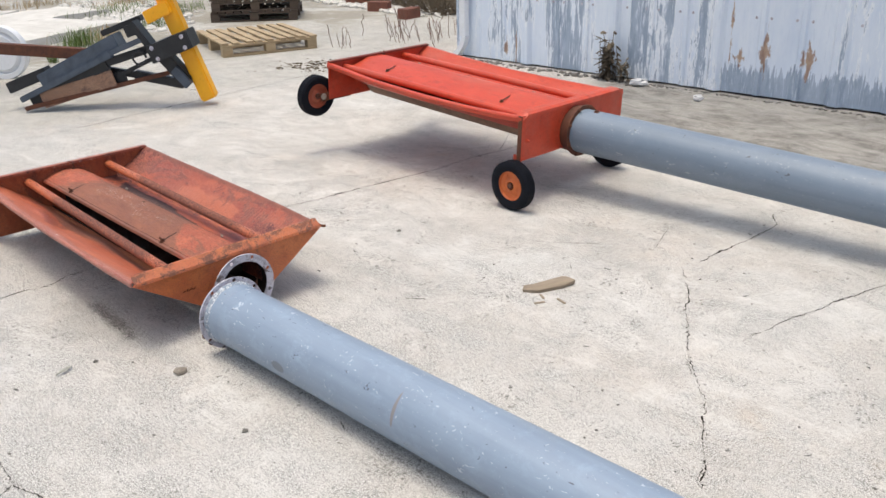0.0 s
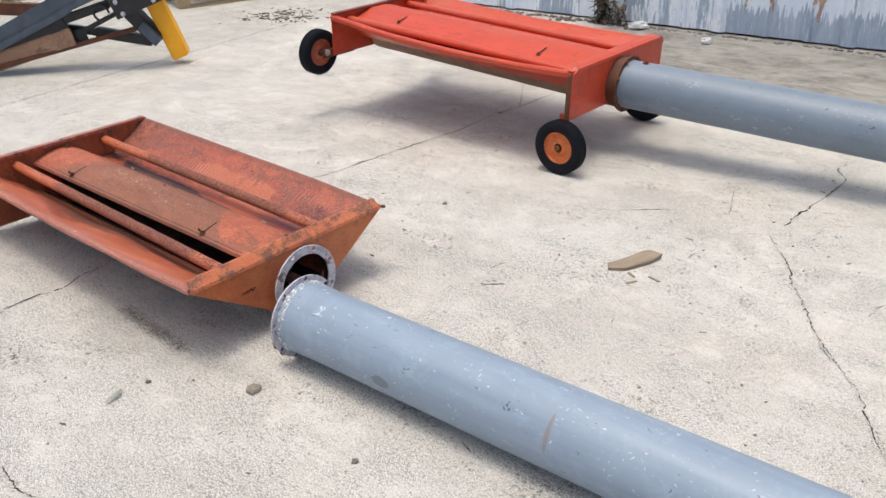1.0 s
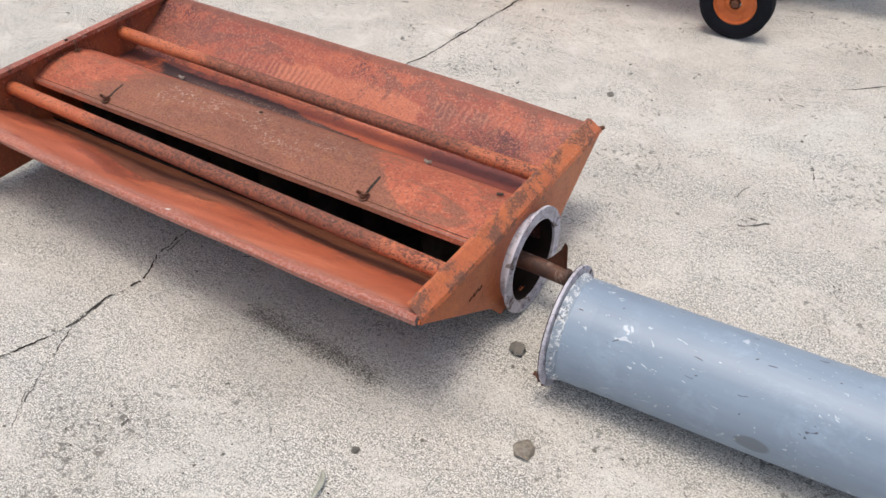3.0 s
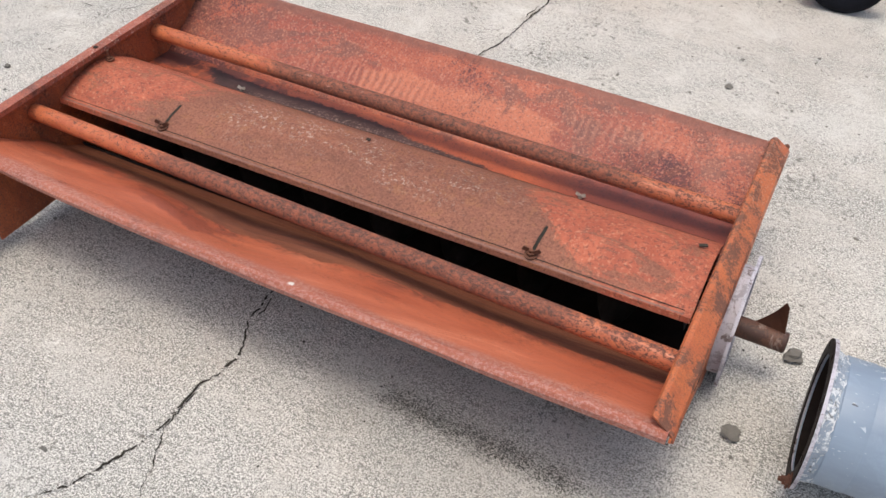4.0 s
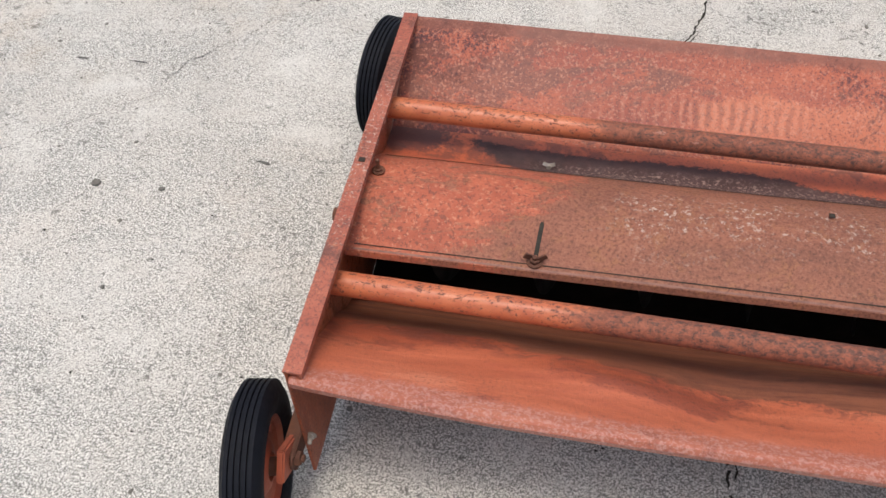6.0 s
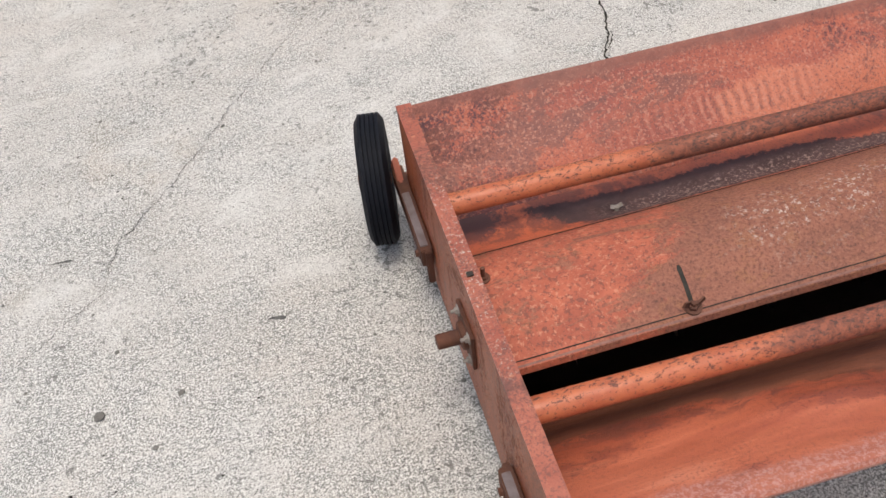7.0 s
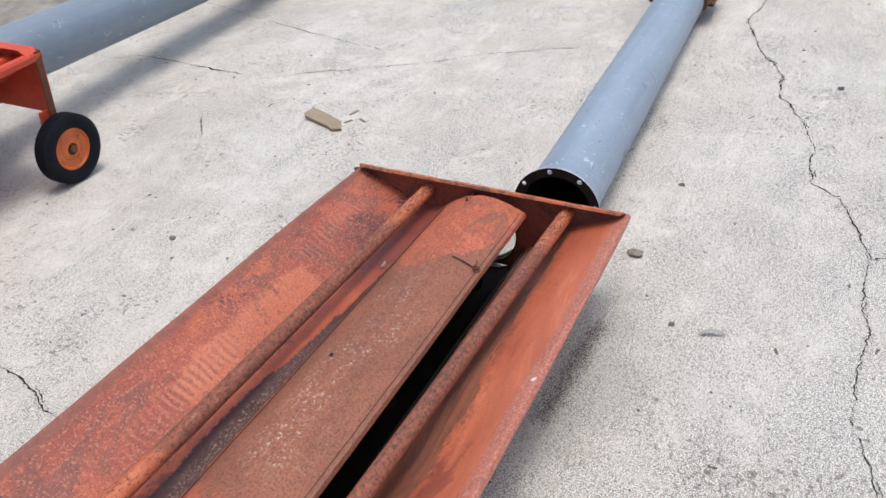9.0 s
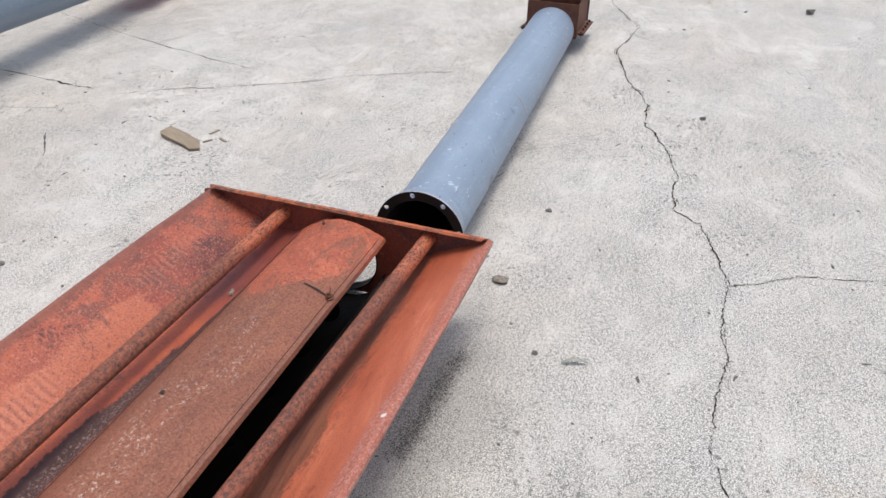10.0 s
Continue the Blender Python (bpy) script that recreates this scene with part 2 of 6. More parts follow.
def peeling_mat():
    """Pale blue paint peeling in vertical tongues off grey zinc sheet, with rust where water stood; laid out along the whole wall."""
    m = Mat("peeling_painted_sheet", 0.5)
    lay = m.node("ShaderNodeMapping")                  # back into the wall's own lengths
    lay.vector_type = "TEXTURE"
    lay.inputs["Location"].default_value, lay.inputs["Rotation"].default_value, lay.inputs["Scale"].default_value = SHED.to_translation(), SHED.to_euler(), SHED.to_scale()
    m.put(m.node("ShaderNodeNewGeometry").outputs["Position"], lay.inputs["Vector"])
    m.co = lay.outputs[0]
    x, z = m.axis("X"), m.axis("Z")
    lo = m.noise(3.4, 7, 0.70, 0.5, co=m.coords((1, 1, 0.10)))
    hi = m.noise(22, 6, 0.78, 0.3, co=m.coords((1, 1, 0.14)))
    v = m.math("ADD", m.math("MULTIPLY", lo, 0.68), m.math("MULTIPLY", hi, 0.32))

    def span(a, b, soft=0.06):
        return m.math("MULTIPLY", m.ramp(x, a - soft, a + soft), m.ramp(x, b + soft, b - soft))

    far = m.math("MULTIPLY", span(2.15, 2.58, 0.02), 0.08)              # sheets that have lost most of their paint
    mid = m.math("MULTIPLY", span(0.80, 1.62, 0.04), 0.025)
    end = m.math("MULTIPLY", m.ramp(x, -0.10, -0.20), 0.01)
    drip = m.ramp(m.noise(26, 5, 0.7, 0.2, co=m.coords((1, 1, 0.05), (3, 0, 0))), 0.3, 0.7, -0.12, 0.12)
    foot = m.math("MULTIPLY", m.math("MULTIPLY", span(-0.9, 0.76, 0.02), m.ramp(m.math("ADD", z, drip), 0.23, 0.20)), 0.3)
    whole = m.math("MULTIPLY", m.math("MULTIPLY", span(-0.14, 0.74, 0.03), m.ramp(m.math("ADD", z, drip), 0.21, 0.24)), -0.10)
    v = m.math("ADD", m.math("ADD", v, m.math("ADD", far, mid)), m.math("ADD", m.math("ADD", end, foot), whole))
    bare = m.ramp(v, 0.535, 0.555)
    edge = m.math("MULTIPLY", m.ramp(v, 0.505, 0.530), m.ramp(v, 0.548, 0.535))
    paint = m.mix(m.ramp(m.noise(5, 7, 0.7, co=m.coords((1, 1, 0.25))), 0.35, 0.65), (0.62, 0.70, 0.82), (0.74, 0.80, 0.88))
    paint = m.mix(m.ramp(m.noise(60, 5, 0.8, co=m.coords((1, 1, 0.08), (5, 0, 0))), 0.57, 0.66, 0, 0.45), paint, (0.46, 0.54, 0.66))
    paint = m.mix(m.math("MULTIPLY", edge, 0.7), paint, (0.90, 0.92, 0.94))
    zinc = m.mix(m.ramp(m.noise(12, 7, 0.75, co=m.coords((1, 1, 0.25), (1, 2, 3))), 0.35, 0.65), (0.27, 0.335, 0.43), (0.40, 0.475, 0.58))
    zinc = m.mix(m.ramp(m.noise(70, 5, 0.8, co=m.coords((1, 1, 0.06), (2, 0, 0))), 0.56, 0.64, 0, 0.7), zinc, (0.76, 0.83, 0.92))
    c = m.mix(bare, paint, zinc)
    rag = m.noise(24, 6, 0.75, 0.3, co=m.coords((1, 1, 0.3), (4, 4, 4)))
    rust = None
    for cx, cz, w, h in ((0.62, 0.30, 0.04, 0.07), (0.42, 0.36, 0.035, 0.15), (0.08, 0.33, 0.045, 0.14), (0.715, 0.55, 0.012, 0.3), (3.05, 0.12, 0.02, 0.12), (2.93, 0.14, 0.02, 0.14)):
        dx = m.math("MULTIPLY", m.math("ABSOLUTE", m.math("SUBTRACT", x, cx), 0.0), 1 / w)
        dz = m.math("MULTIPLY", m.math("ABSOLUTE", m.math("SUBTRACT", z, cz), 0.0), 1 / h)
        one = m.ramp(m.math("ADD", m.math("ADD", dx, dz), m.ramp(rag, 0.3, 0.7, 1.2, -1.2)), 1.1, 0.8)
        rust = one if rust is None else m.math("MAXIMUM", rust, one)
    c = m.mix(m.math("MULTIPLY", rust, 0.85), c, m.mix(m.ramp(rag, 0.4, 0.6), (0.46, 0.30, 0.15), (0.26, 0.12, 0.06)))
    return m.done(c, rough=m.ramp(bare, 0, 1, 0.55, 0.38), bump=m.math("MULTIPLY", bare, -1.0), strength=0.3, distance=0.001)


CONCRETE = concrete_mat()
PAINT_A, PAINT_A2 = (0.37, 0.085, 0.045), (0.29, 0.066, 0.038)
RUST, DARK_RUST = (0.20, 0.070, 0.044), (0.080, 0.040, 0.038)
OLD_RED = painted_rust_mat("worn_red_paint", PAINT_A, PAINT_A2, RUST, DARK_RUST, 0.35, (0.5, 1, 1))
OLD_ORANGE = painted_rust_mat("worn_orange_paint", (0.46, 0.122, 0.042), (0.34, 0.080, 0.034), (0.22, 0.075, 0.036), DARK_RUST, 0.1, (1, 1, 0.4), 0.25, 0.0, 2.0, 0.8)
LIP_PAINT = painted_rust_mat("flaked_orange_paint", (0.54, 0.150, 0.050), (0.45, 0.115, 0.045), (0.17, 0.078, 0.052), (0.10, 0.050, 0.040), 0.36, (1, 1, 1), 0.0, 0.3, 4.0, 0.5)
PANEL_ORANGE = painted_rust_mat("worn_bright_orange_paint", (0.54, 0.155, 0.048), (0.46, 0.118, 0.042), (0.24, 0.085, 0.045), (0.10, 0.05, 0.04), -0.25, (1, 1, 1), 0.0, 0.0, 3.0, 0.45)


def pipe_paint_mat():
    """Orange paint, whole by the back plate, browned along the middle and flaking in dark pits along the top."""
    m = Mat("flaked_pipe_paint", 0.5)
    x, y, z = m.axis("X"), m.axis("Y"), m.axis("Z")
    flow = m.noise(6, 8, 0.72, 0.5, co=m.coords((0.4, 1, 1), (2, 1, 5)))
    flake = m.noise(90, 5, 0.75, 0.5)
    c = m.mix(m.ramp(m.noise(20, 6, 0.7), 0.38, 0.62), (0.44, 0.112, 0.050), (0.55, 0.165, 0.072))
    brown = m.math("ADD", flow, m.math("ADD", m.math("MULTIPLY", m.ramp(x, 1.35, 0.95), m.ramp(x, 0.05, 0.5, 0.35, 1.0)), m.ramp(flake, 0.3, 0.7, -0.12, 0.12)))
    brown = m.ramp(brown, 1.02, 1.16)
    c = m.mix(m.math("MULTIPLY", brown, 0.85), c, m.mix(m.ramp(flake, 0.44, 0.56), (0.135, 0.050, 0.034), (0.27, 0.088, 0.052)))
    pit = m.math("ADD", m.noise(170, 5, 0.8, 0.4, co=m.coords((0.6, 1, 1), (7, 3, 3))), m.math("ADD", m.ramp(z, 0.225, 0.27, -0.05, 0.02), m.ramp(x, 1.5, 0.7, -0.05, 0.02)))
    pit = m.ramp(pit, 0.53, 0.555)
    c = m.mix(m.math("MULTIPLY", pit, 0.88), c, m.mix(m.ramp(flake, 0.42, 0.58), (0.065, 0.030, 0.026), (0.130, 0.060, 0.044)))
    c = m.mix(m.ramp(m.noise(60, 5, 0.8, 0.8, co=m.coords((0.4, 1, 1), (3, 9, 1))), 0.64, 0.68, 0, 0.5), c, (0.52, 0.27, 0.21))
    return m.done(c, rough=m.ramp(m.math("MAXIMUM", brown, pit), 0, 1, 0.38, 0.72), bump=m.math("SUBTRACT", m.math("MULTIPLY", flake, 0.3), pit), strength=0.5, distance=0.0012)


PIPE_PAINT = pipe_paint_mat()


def near_sheet_mat():
    """Smeared terracotta paint, dirt and the pipe's shade coloured into the valley, rim worn pale."""
    m = Mat("smeared_terracotta_paint", 0.5)
    x, y = m.axis("X"), m.axis("Y")
    diag = m.node("ShaderNodeMapping")
    diag.inputs["Rotation"].default_value = (0, 0, radians(-14))
    diag.inputs["Scale"].default_value = (0.35, 2.2, 1)
    m.put(m.co, diag.inputs["Vector"])
    smear = m.noise(5, 9, 0.72, 0.8, co=diag.outputs[0])
    fold = m.noise(3.2, 8, 0.68, 1.2, co=m.coords((0.7, 1.3, 1), (3, 8, 1)))
    fine = m.noise(170, 4, 0.8)
    wave = m.ramp(m.noise(5, 7, 0.72, 0.5, co=m.coords((0.5, 1, 1), (1, 1, 7))), 0.3, 0.7, -0.020, 0.020)
    c = m.mix(m.ramp(smear, 0.36, 0.62), (0.320, 0.073, 0.038), (0.500, 0.142, 0.070))
    c = m.mix(m.ramp(fold, 0.52, 0.56, 0, 0.7), c, (0.220, 0.056, 0.036))
    c = m.mix(m.ramp(smear, 0.58, 0.66, 0, 0.55), c, (0.590, 0.215, 0.125))
    c = m.mix(m.ramp(smear, 0.42, 0.36, 0, 0.55), c, (0.155, 0.048, 0.034))
    # the painted dirt and shade swing out at their edge where the sheet is kinked
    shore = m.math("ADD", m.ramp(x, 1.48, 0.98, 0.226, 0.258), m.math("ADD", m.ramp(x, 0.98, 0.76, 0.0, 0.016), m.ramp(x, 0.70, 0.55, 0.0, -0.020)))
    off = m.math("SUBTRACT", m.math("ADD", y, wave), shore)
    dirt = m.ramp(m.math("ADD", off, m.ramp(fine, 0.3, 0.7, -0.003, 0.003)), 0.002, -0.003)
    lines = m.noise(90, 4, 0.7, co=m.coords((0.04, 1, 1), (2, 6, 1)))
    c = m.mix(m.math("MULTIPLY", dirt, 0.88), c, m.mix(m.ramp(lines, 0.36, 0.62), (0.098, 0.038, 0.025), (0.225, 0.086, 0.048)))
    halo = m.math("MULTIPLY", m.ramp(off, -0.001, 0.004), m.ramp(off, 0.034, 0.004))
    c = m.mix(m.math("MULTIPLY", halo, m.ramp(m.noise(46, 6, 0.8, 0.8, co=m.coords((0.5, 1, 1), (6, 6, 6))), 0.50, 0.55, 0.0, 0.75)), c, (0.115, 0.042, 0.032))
    c = m.mix(m.math("MULTIPLY", m.ramp(m.noise(230, 4, 0.8), 0.55, 0.60), m.ramp(fold, 0.4, 0.6, 0.25, 0.8)), c, (0.115, 0.036, 0.028))
    rim = m.ramp(m.math("ADD", y, m.math("MULTIPLY", wave, 0.5)), 0.372, 0.384)
    c = m.mix(m.math("MULTIPLY", rim, 0.45), c, (0.30, 0.105, 0.075))
    chip = m.math("MULTIPLY", rim, m.ramp(m.noise(150, 5, 0.85), 0.49, 0.55))
    c = m.mix(m.math("MULTIPLY", chip, 0.62), c, (0.52, 0.29, 0.25))
    spot = m.math("ADD", m.math("POWER", m.math("SUBTRACT", x, 0.656), 2), m.math("POWER", m.math("SUBTRACT", y, 0.398), 2))
    c = m.mix(m.ramp(m.math("ADD", spot, m.ramp(fine, 0.3, 0.7, -0.00003, 0.00003)), 0.00005, 0.00002), c, (0.70, 0.66, 0.62))
    h = m.math("ADD", m.math("MULTIPLY", m.noise(3.2, 2.5, 0.5, 1.2, co=m.coords((0.7, 1.3, 1), (3, 8, 1))), 2.0), m.math("MULTIPLY", fine, 0.14))
    return m.done(c, rough=m.ramp(smear, 0.3, 0.7, 0.34, 0.58), bump=h, strength=0.5, distance=0.014)


def far_sheet_mat():
    """Speckled orange-red paint going purple-brown in patches, with a row of short pale drip marks."""
    m = Mat("speckled_orange_red_paint", 0.58)
    x, y = m.axis("X"), m.axis("Y")
    fine = m.noise(185, 4, 0.8)
    mid = m.noise(26, 7, 0.78, 0.5)
    big = m.noise(3.4, 9, 0.70, 0.8, co=m.coords((0.6, 1.1, 1), (2, 5, 0)))
    big2 = m.noise(2.6, 9, 0.72, 0.6, co=m.coords((0.7, 1.2, 1), (8, 1, 3)))
    c = m.mix(m.ramp(big, 0.42, 0.58), (0.285, 0.062, 0.038), (0.440, 0.108, 0.054))
    # cleaner orange swath above the pipe
    lane = m.math("MULTIPLY", m.math("MULTIPLY", m.ramp(x, 0.34, 0.48), m.ramp(x, 1.02, 0.86)), m.math("MULTIPLY", m.ramp(y, -0.345, -0.305), m.ramp(y, -0.205, -0.235)))
    c = m.mix(m.ramp(m.math("ADD", m.math("MULTIPLY", lane, 0.20), m.math("ADD", m.math("MULTIPLY", big, 0.7), m.math("MULTIPLY", mid, 0.3))), 0.585, 0.615, 0, 0.8), c, (0.510, 0.150, 0.075))
    # brown and purple scale
    zone = m.math("ADD", m.math("MULTIPLY", m.ramp(x, 1.12, 1.36), 0.085), m.math("MULTIPLY", m.math("MULTIPLY", m.ramp(x, 0.10, 0.16), m.ramp(x, 0.36, 0.28)), m.ramp(y, -0.33, -0.30, 0.0, 0.07)))
    zone = m.math("SUBTRACT", m.math("ADD", zone, m.ramp(x, 0.12, 0.02, 0.0, 0.03)), m.math("MULTIPLY", lane, 0.05))
    p = m.ramp(m.math("ADD", m.math("ADD", m.math("MULTIPLY", big2, 0.66), m.math("MULTIPLY", fine, 0.34)), zone), 0.535, 0.562)
    c = m.mix(m.math("MULTIPLY", p, 0.92), c, m.mix(m.ramp(m.noise(20, 6, 0.75), 0.4, 0.6), (0.140, 0.052, 0.054), (0.066, 0.032, 0.043)))
    b3 = m.ramp(m.math("SUBTRACT", m.math("ADD", m.math("MULTIPLY", m.noise(4.1, 9, 0.74, 0.8, co=m.coords((0.5, 1, 1), (4, 9, 2))), 0.74), m.math("MULTIPLY", mid, 0.26)), m.math("MULTIPLY", lane, 0.04)), 0.492, 0.508)
    c = m.mix(m.math("MULTIPLY", b3, 0.72), c, m.mix(m.ramp(m.noise(40, 6, 0.8), 0.42, 0.58), (0.135, 0.050, 0.040), (0.235, 0.080, 0.050)))
    c = m.mix(m.ramp(m.noise(225, 3, 0.75, co=m.coords((1, 1, 1), (3, 3, 3))), 0.54, 0.59, 0, 0.6), c, (0.085, 0.030, 0.033))
    c = m.mix(m.ramp(m.noise(150, 3, 0.75, co=m.coords((1, 1, 1), (7, 1, 3))), 0.56, 0.61, 0, 0.6), c, (0.540, 0.225, 0.150))
    wob = m.ramp(m.noise(14, 4, 0.6), 0.3, 0.7, -0.012, 0.012)
    stripe = m.math("SINE", m.math("MULTIPLY", m.math("ADD", x, m.math("MULTIPLY", wob, 0.6)), 310.0), 0.0)
    low = m.math("ADD", y, wob)
    gate = m.ramp(m.noise(9, 4, 0.7, co=m.coords((1, 0.5, 1), (3, 0, 0))), 0.40, 0.55, 0.05, 1.0)
    row1 = m.math("MULTIPLY", m.math("MULTIPLY", m.ramp(x, 0.72, 0.80), m.ramp(x, 1.22, 1.0)), m.math("MULTIPLY", m.ramp(low, -0.318, -0.310), m.ramp(low, -0.268, -0.276)))
    row2 = m.math("MULTIPLY", m.math("MULTIPLY", m.ramp(x, 0.08, 0.14), m.ramp(x, 0.46, 0.40)), m.math("MULTIPLY", m.ramp(low, -0.352, -0.344), m.ramp(low, -0.300, -0.308)))
    area = m.math("MULTIPLY", gate, m.math("MAXIMUM", row1, m.math("MULTIPLY", row2, 0.6)))
    c = m.mix(m.math("MULTIPLY", m.math("MULTIPLY", area, m.ramp(stripe, 0.2, 0.7)), 0.42), c, (0.540, 0.215, 0.140))
    c = m.mix(m.math("MULTIPLY", m.math("MULTIPLY", area, m.ramp(stripe, -0.2, -0.7)), 0.40), c, (0.145, 0.048, 0.036))
    rim = m.ramp(m.math("ADD", y, m.math("MULTIPLY", wob, 0.4)), -0.380, -0.390)
    c = m.mix(m.math("MULTIPLY", rim, 0.75), c, m.mix(m.ramp(mid, 0.4, 0.6), (0.165, 0.058, 0.042), (0.245, 0.088, 0.060)))
    return m.done(c, rough=m.ramp(p, 0, 1, 0.48, 0.75), bump=m.math("SUBTRACT", fine, m.math("MULTIPLY", p, 0.4)), strength=0.6, distance=0.002)


def cover_mat_a():
    """Brown rust all over the cover, pitted orange paint left in tongues at both ends, pale crust in the middle."""
    m = Mat("rusted_cover_paint", 0.72)
    x, y = m.axis("X"), m.axis("Y")
    fine = m.noise(200, 4, 0.8)
    grit = m.noise(110, 5, 0.8)
    mid = m.noise(7, 8, 0.72, 0.7, co=m.coords((0.5, 1, 1)))
    c = m.mix(m.ramp(mid, 0.38, 0.62), (0.200, 0.073, 0.045), (0.290, 0.104, 0.060))
    c = m.mix(m.ramp(m.noise(30, 7, 0.8, 0.6), 0.53, 0.60, 0, 0.65), c, (0.285, 0.112, 0.050))
    c = m.mix(m.ramp(fine, 0.53, 0.59, 0, 0.62), c, (0.080, 0.033, 0.026))
    c = m.mix(m.ramp(fine, 0.45, 0.40, 0, 0.45), c, (0.350, 0.145, 0.080))
    rag = m.ramp(m.noise(4.5, 8, 0.74, 0.8, co=m.coords((0.6, 1.4, 1), (5, 2, 0))), 0.3, 0.7, -0.13, 0.13)
    sp = m.ramp(grit, 0.35, 0.65, -0.035, 0.035)
    jag = m.math("ADD", rag, sp)
    fa = m.ramp(m.math("ABSOLUTE", m.math("ADD", y, 0.035), 0.0), 0.0, 0.16, 0.40, 0.17)       # tongues reach farthest along the crown
    front = m.ramp(m.math("SUBTRACT", m.math("ADD", x, m.math("ADD", m.math("MULTIPLY", rag, 0.45), sp)), fa), 0.012, -0.012)
    ba = m.ramp(m.math("ADD", y, m.math("MULTIPLY", rag, 0.25)), -0.06, 0.12, 1.17, 1.30)
    back = m.ramp(m.math("SUBTRACT", m.math("ADD", x, jag), ba), -0.012, 0.012)
    paint = m.mix(m.ramp(m.noise(16, 7, 0.75), 0.4, 0.6), (0.350, 0.080, 0.042), (0.480, 0.122, 0.062))
    paint = m.mix(m.ramp(grit, 0.53, 0.57, 0, 0.75), paint, (0.150, 0.048, 0.034))
    paint = m.mix(m.ramp(m.noise(140, 3, 0.7, 0.4, co=m.coords((1, 1, 1), (4, 7, 1))), 0.58, 0.62, 0, 0.6), paint, (0.62, 0.27, 0.16))
    left = m.ramp(m.noise(13, 8, 0.78, 0.7, co=m.coords((0.5, 1.3, 1), (9, 9, 0))), 0.42, 0.455, 0.12, 1.0)
    c = m.mix(m.math("MULTIPLY", m.math("MULTIPLY", m.math("MAXIMUM", front, back), left), 0.92), c, paint)
    band = m.math("MULTIPLY", m.ramp(m.math("ADD", x, rag), 0.36, 0.52), m.ramp(m.math("ADD", x, rag), 1.12, 0.98))
    ridge = m.math("MULTIPLY", m.ramp(y, -0.065, -0.02), m.ramp(m.math("ADD", y, m.math("MULTIPLY", rag, 0.3)), 0.115, 0.03))
    zone = m.math("MULTIPLY", m.math("MULTIPLY", band, ridge), m.ramp(m.noise(9, 6, 0.7, 0.6, co=m.coords((0.4, 1.2, 1), (2, 9, 4))), 0.48, 0.60))
    speck = m.ramp(m.noise(120, 4, 0.8, co=m.coords((1, 1, 1), (1, 4, 2))), 0.555, 0.60)
    c = m.mix(m.math("MULTIPLY", m.math("MULTIPLY", zone, speck), 0.75), c, (0.620, 0.530, 0.460))
    return m.done(c, rough=m.ramp(fine, 0.3, 0.7, 0.55, 0.8), bump=m.math("ADD", fine, m.math("MULTIPLY", m.math("MULTIPLY", zone, speck), 0.4)), strength=0.6, distance=0.002)


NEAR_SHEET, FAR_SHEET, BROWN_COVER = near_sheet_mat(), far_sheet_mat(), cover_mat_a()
FRESH_RED = painted_rust_mat("bright_red_paint", (0.60, 0.063, 0.024), (0.52, 0.052, 0.021), (0.34, 0.07, 0.035), (0.2, 0.045, 0.028), -0.35, (0.5, 1, 1), 0.0, 0.0, 1.0, 0.35, 0.35)
BACK_LIP = painted_rust_mat("worn_lip_paint", (0.42, 0.125, 0.075), (0.34, 0.085, 0.050), (0.22, 0.085, 0.06), (0.11, 0.05, 0.042), 0.2, (1, 1, 1), 0.4, 0.8, 2.0, 0.7)
RUSTY = plain_mat("rusty_steel", (0.17, 0.065, 0.035), (0.09, 0.04, 0.028), 0.75, 0.3, 18, bump=0.5)
# near-black steel, dark enough to stand for shade inside the trough
DARK_IRON = plain_mat("near_black_steel", (0.030, 0.020, 0.017), (0.016, 0.013, 0.012), 0.6, 0.4, 16, bump=0.4)
WORN_STEEL = plain_mat("worn_flighting_steel", (0.12, 0.10, 0.09), (0.045, 0.036, 0.032), 0.5, 0.5, 14)
TUBE_A = galvanised_mat("dull_blue_grey_tube", (0.205, 0.262, 0.345), (0.262, 0.328, 0.418), 0.25, 1.0, ((-0.638, 0.115, 0.032, 0.020, (0.13, 0.15, 0.175)), (-1.172, 0.17, 0.006, 0.045, (0.24, 0.20, 0.18))))
TUBE_B = galvanised_mat("grey_painted_tube", (0.158, 0.200, 0.255), (0.205, 0.252, 0.315), 0.3, 0.5)


def blotched_mat(name, a, b, spots, rough, scale, cut, seed=0, fine=200):
    """Two crisp tones breaking up into one another, with dark spots."""
    m = Mat(name, rough)
    n1 = m.noise(scale, 7, 0.75, 0.6, co=m.coords((1, 1, 1), (seed, 2, 5)))
    n2 = m.noise(fine, 4, 0.8)
    v = m.math("ADD", m.math("MULTIPLY", n1, 0.75), m.math("MULTIPLY", n2, 0.25))
    c = m.mix(m.ramp(v, cut - 0.02, cut + 0.02), a, b)
    c = m.mix(m.ramp(m.noise(scale * 0.8, 6, 0.7, 0.8, co=m.coords((1, 1, 1), (3, seed, 9))), 0.58, 0.62, 0, 0.85), c, spots)
    c = m.mix(m.ramp(n2, 0.56, 0.64, 0, 0.5), c, tuple(0.5 * q for q in a))
    return m.done(c, bump=v, strength=0.6, distance=0.003)


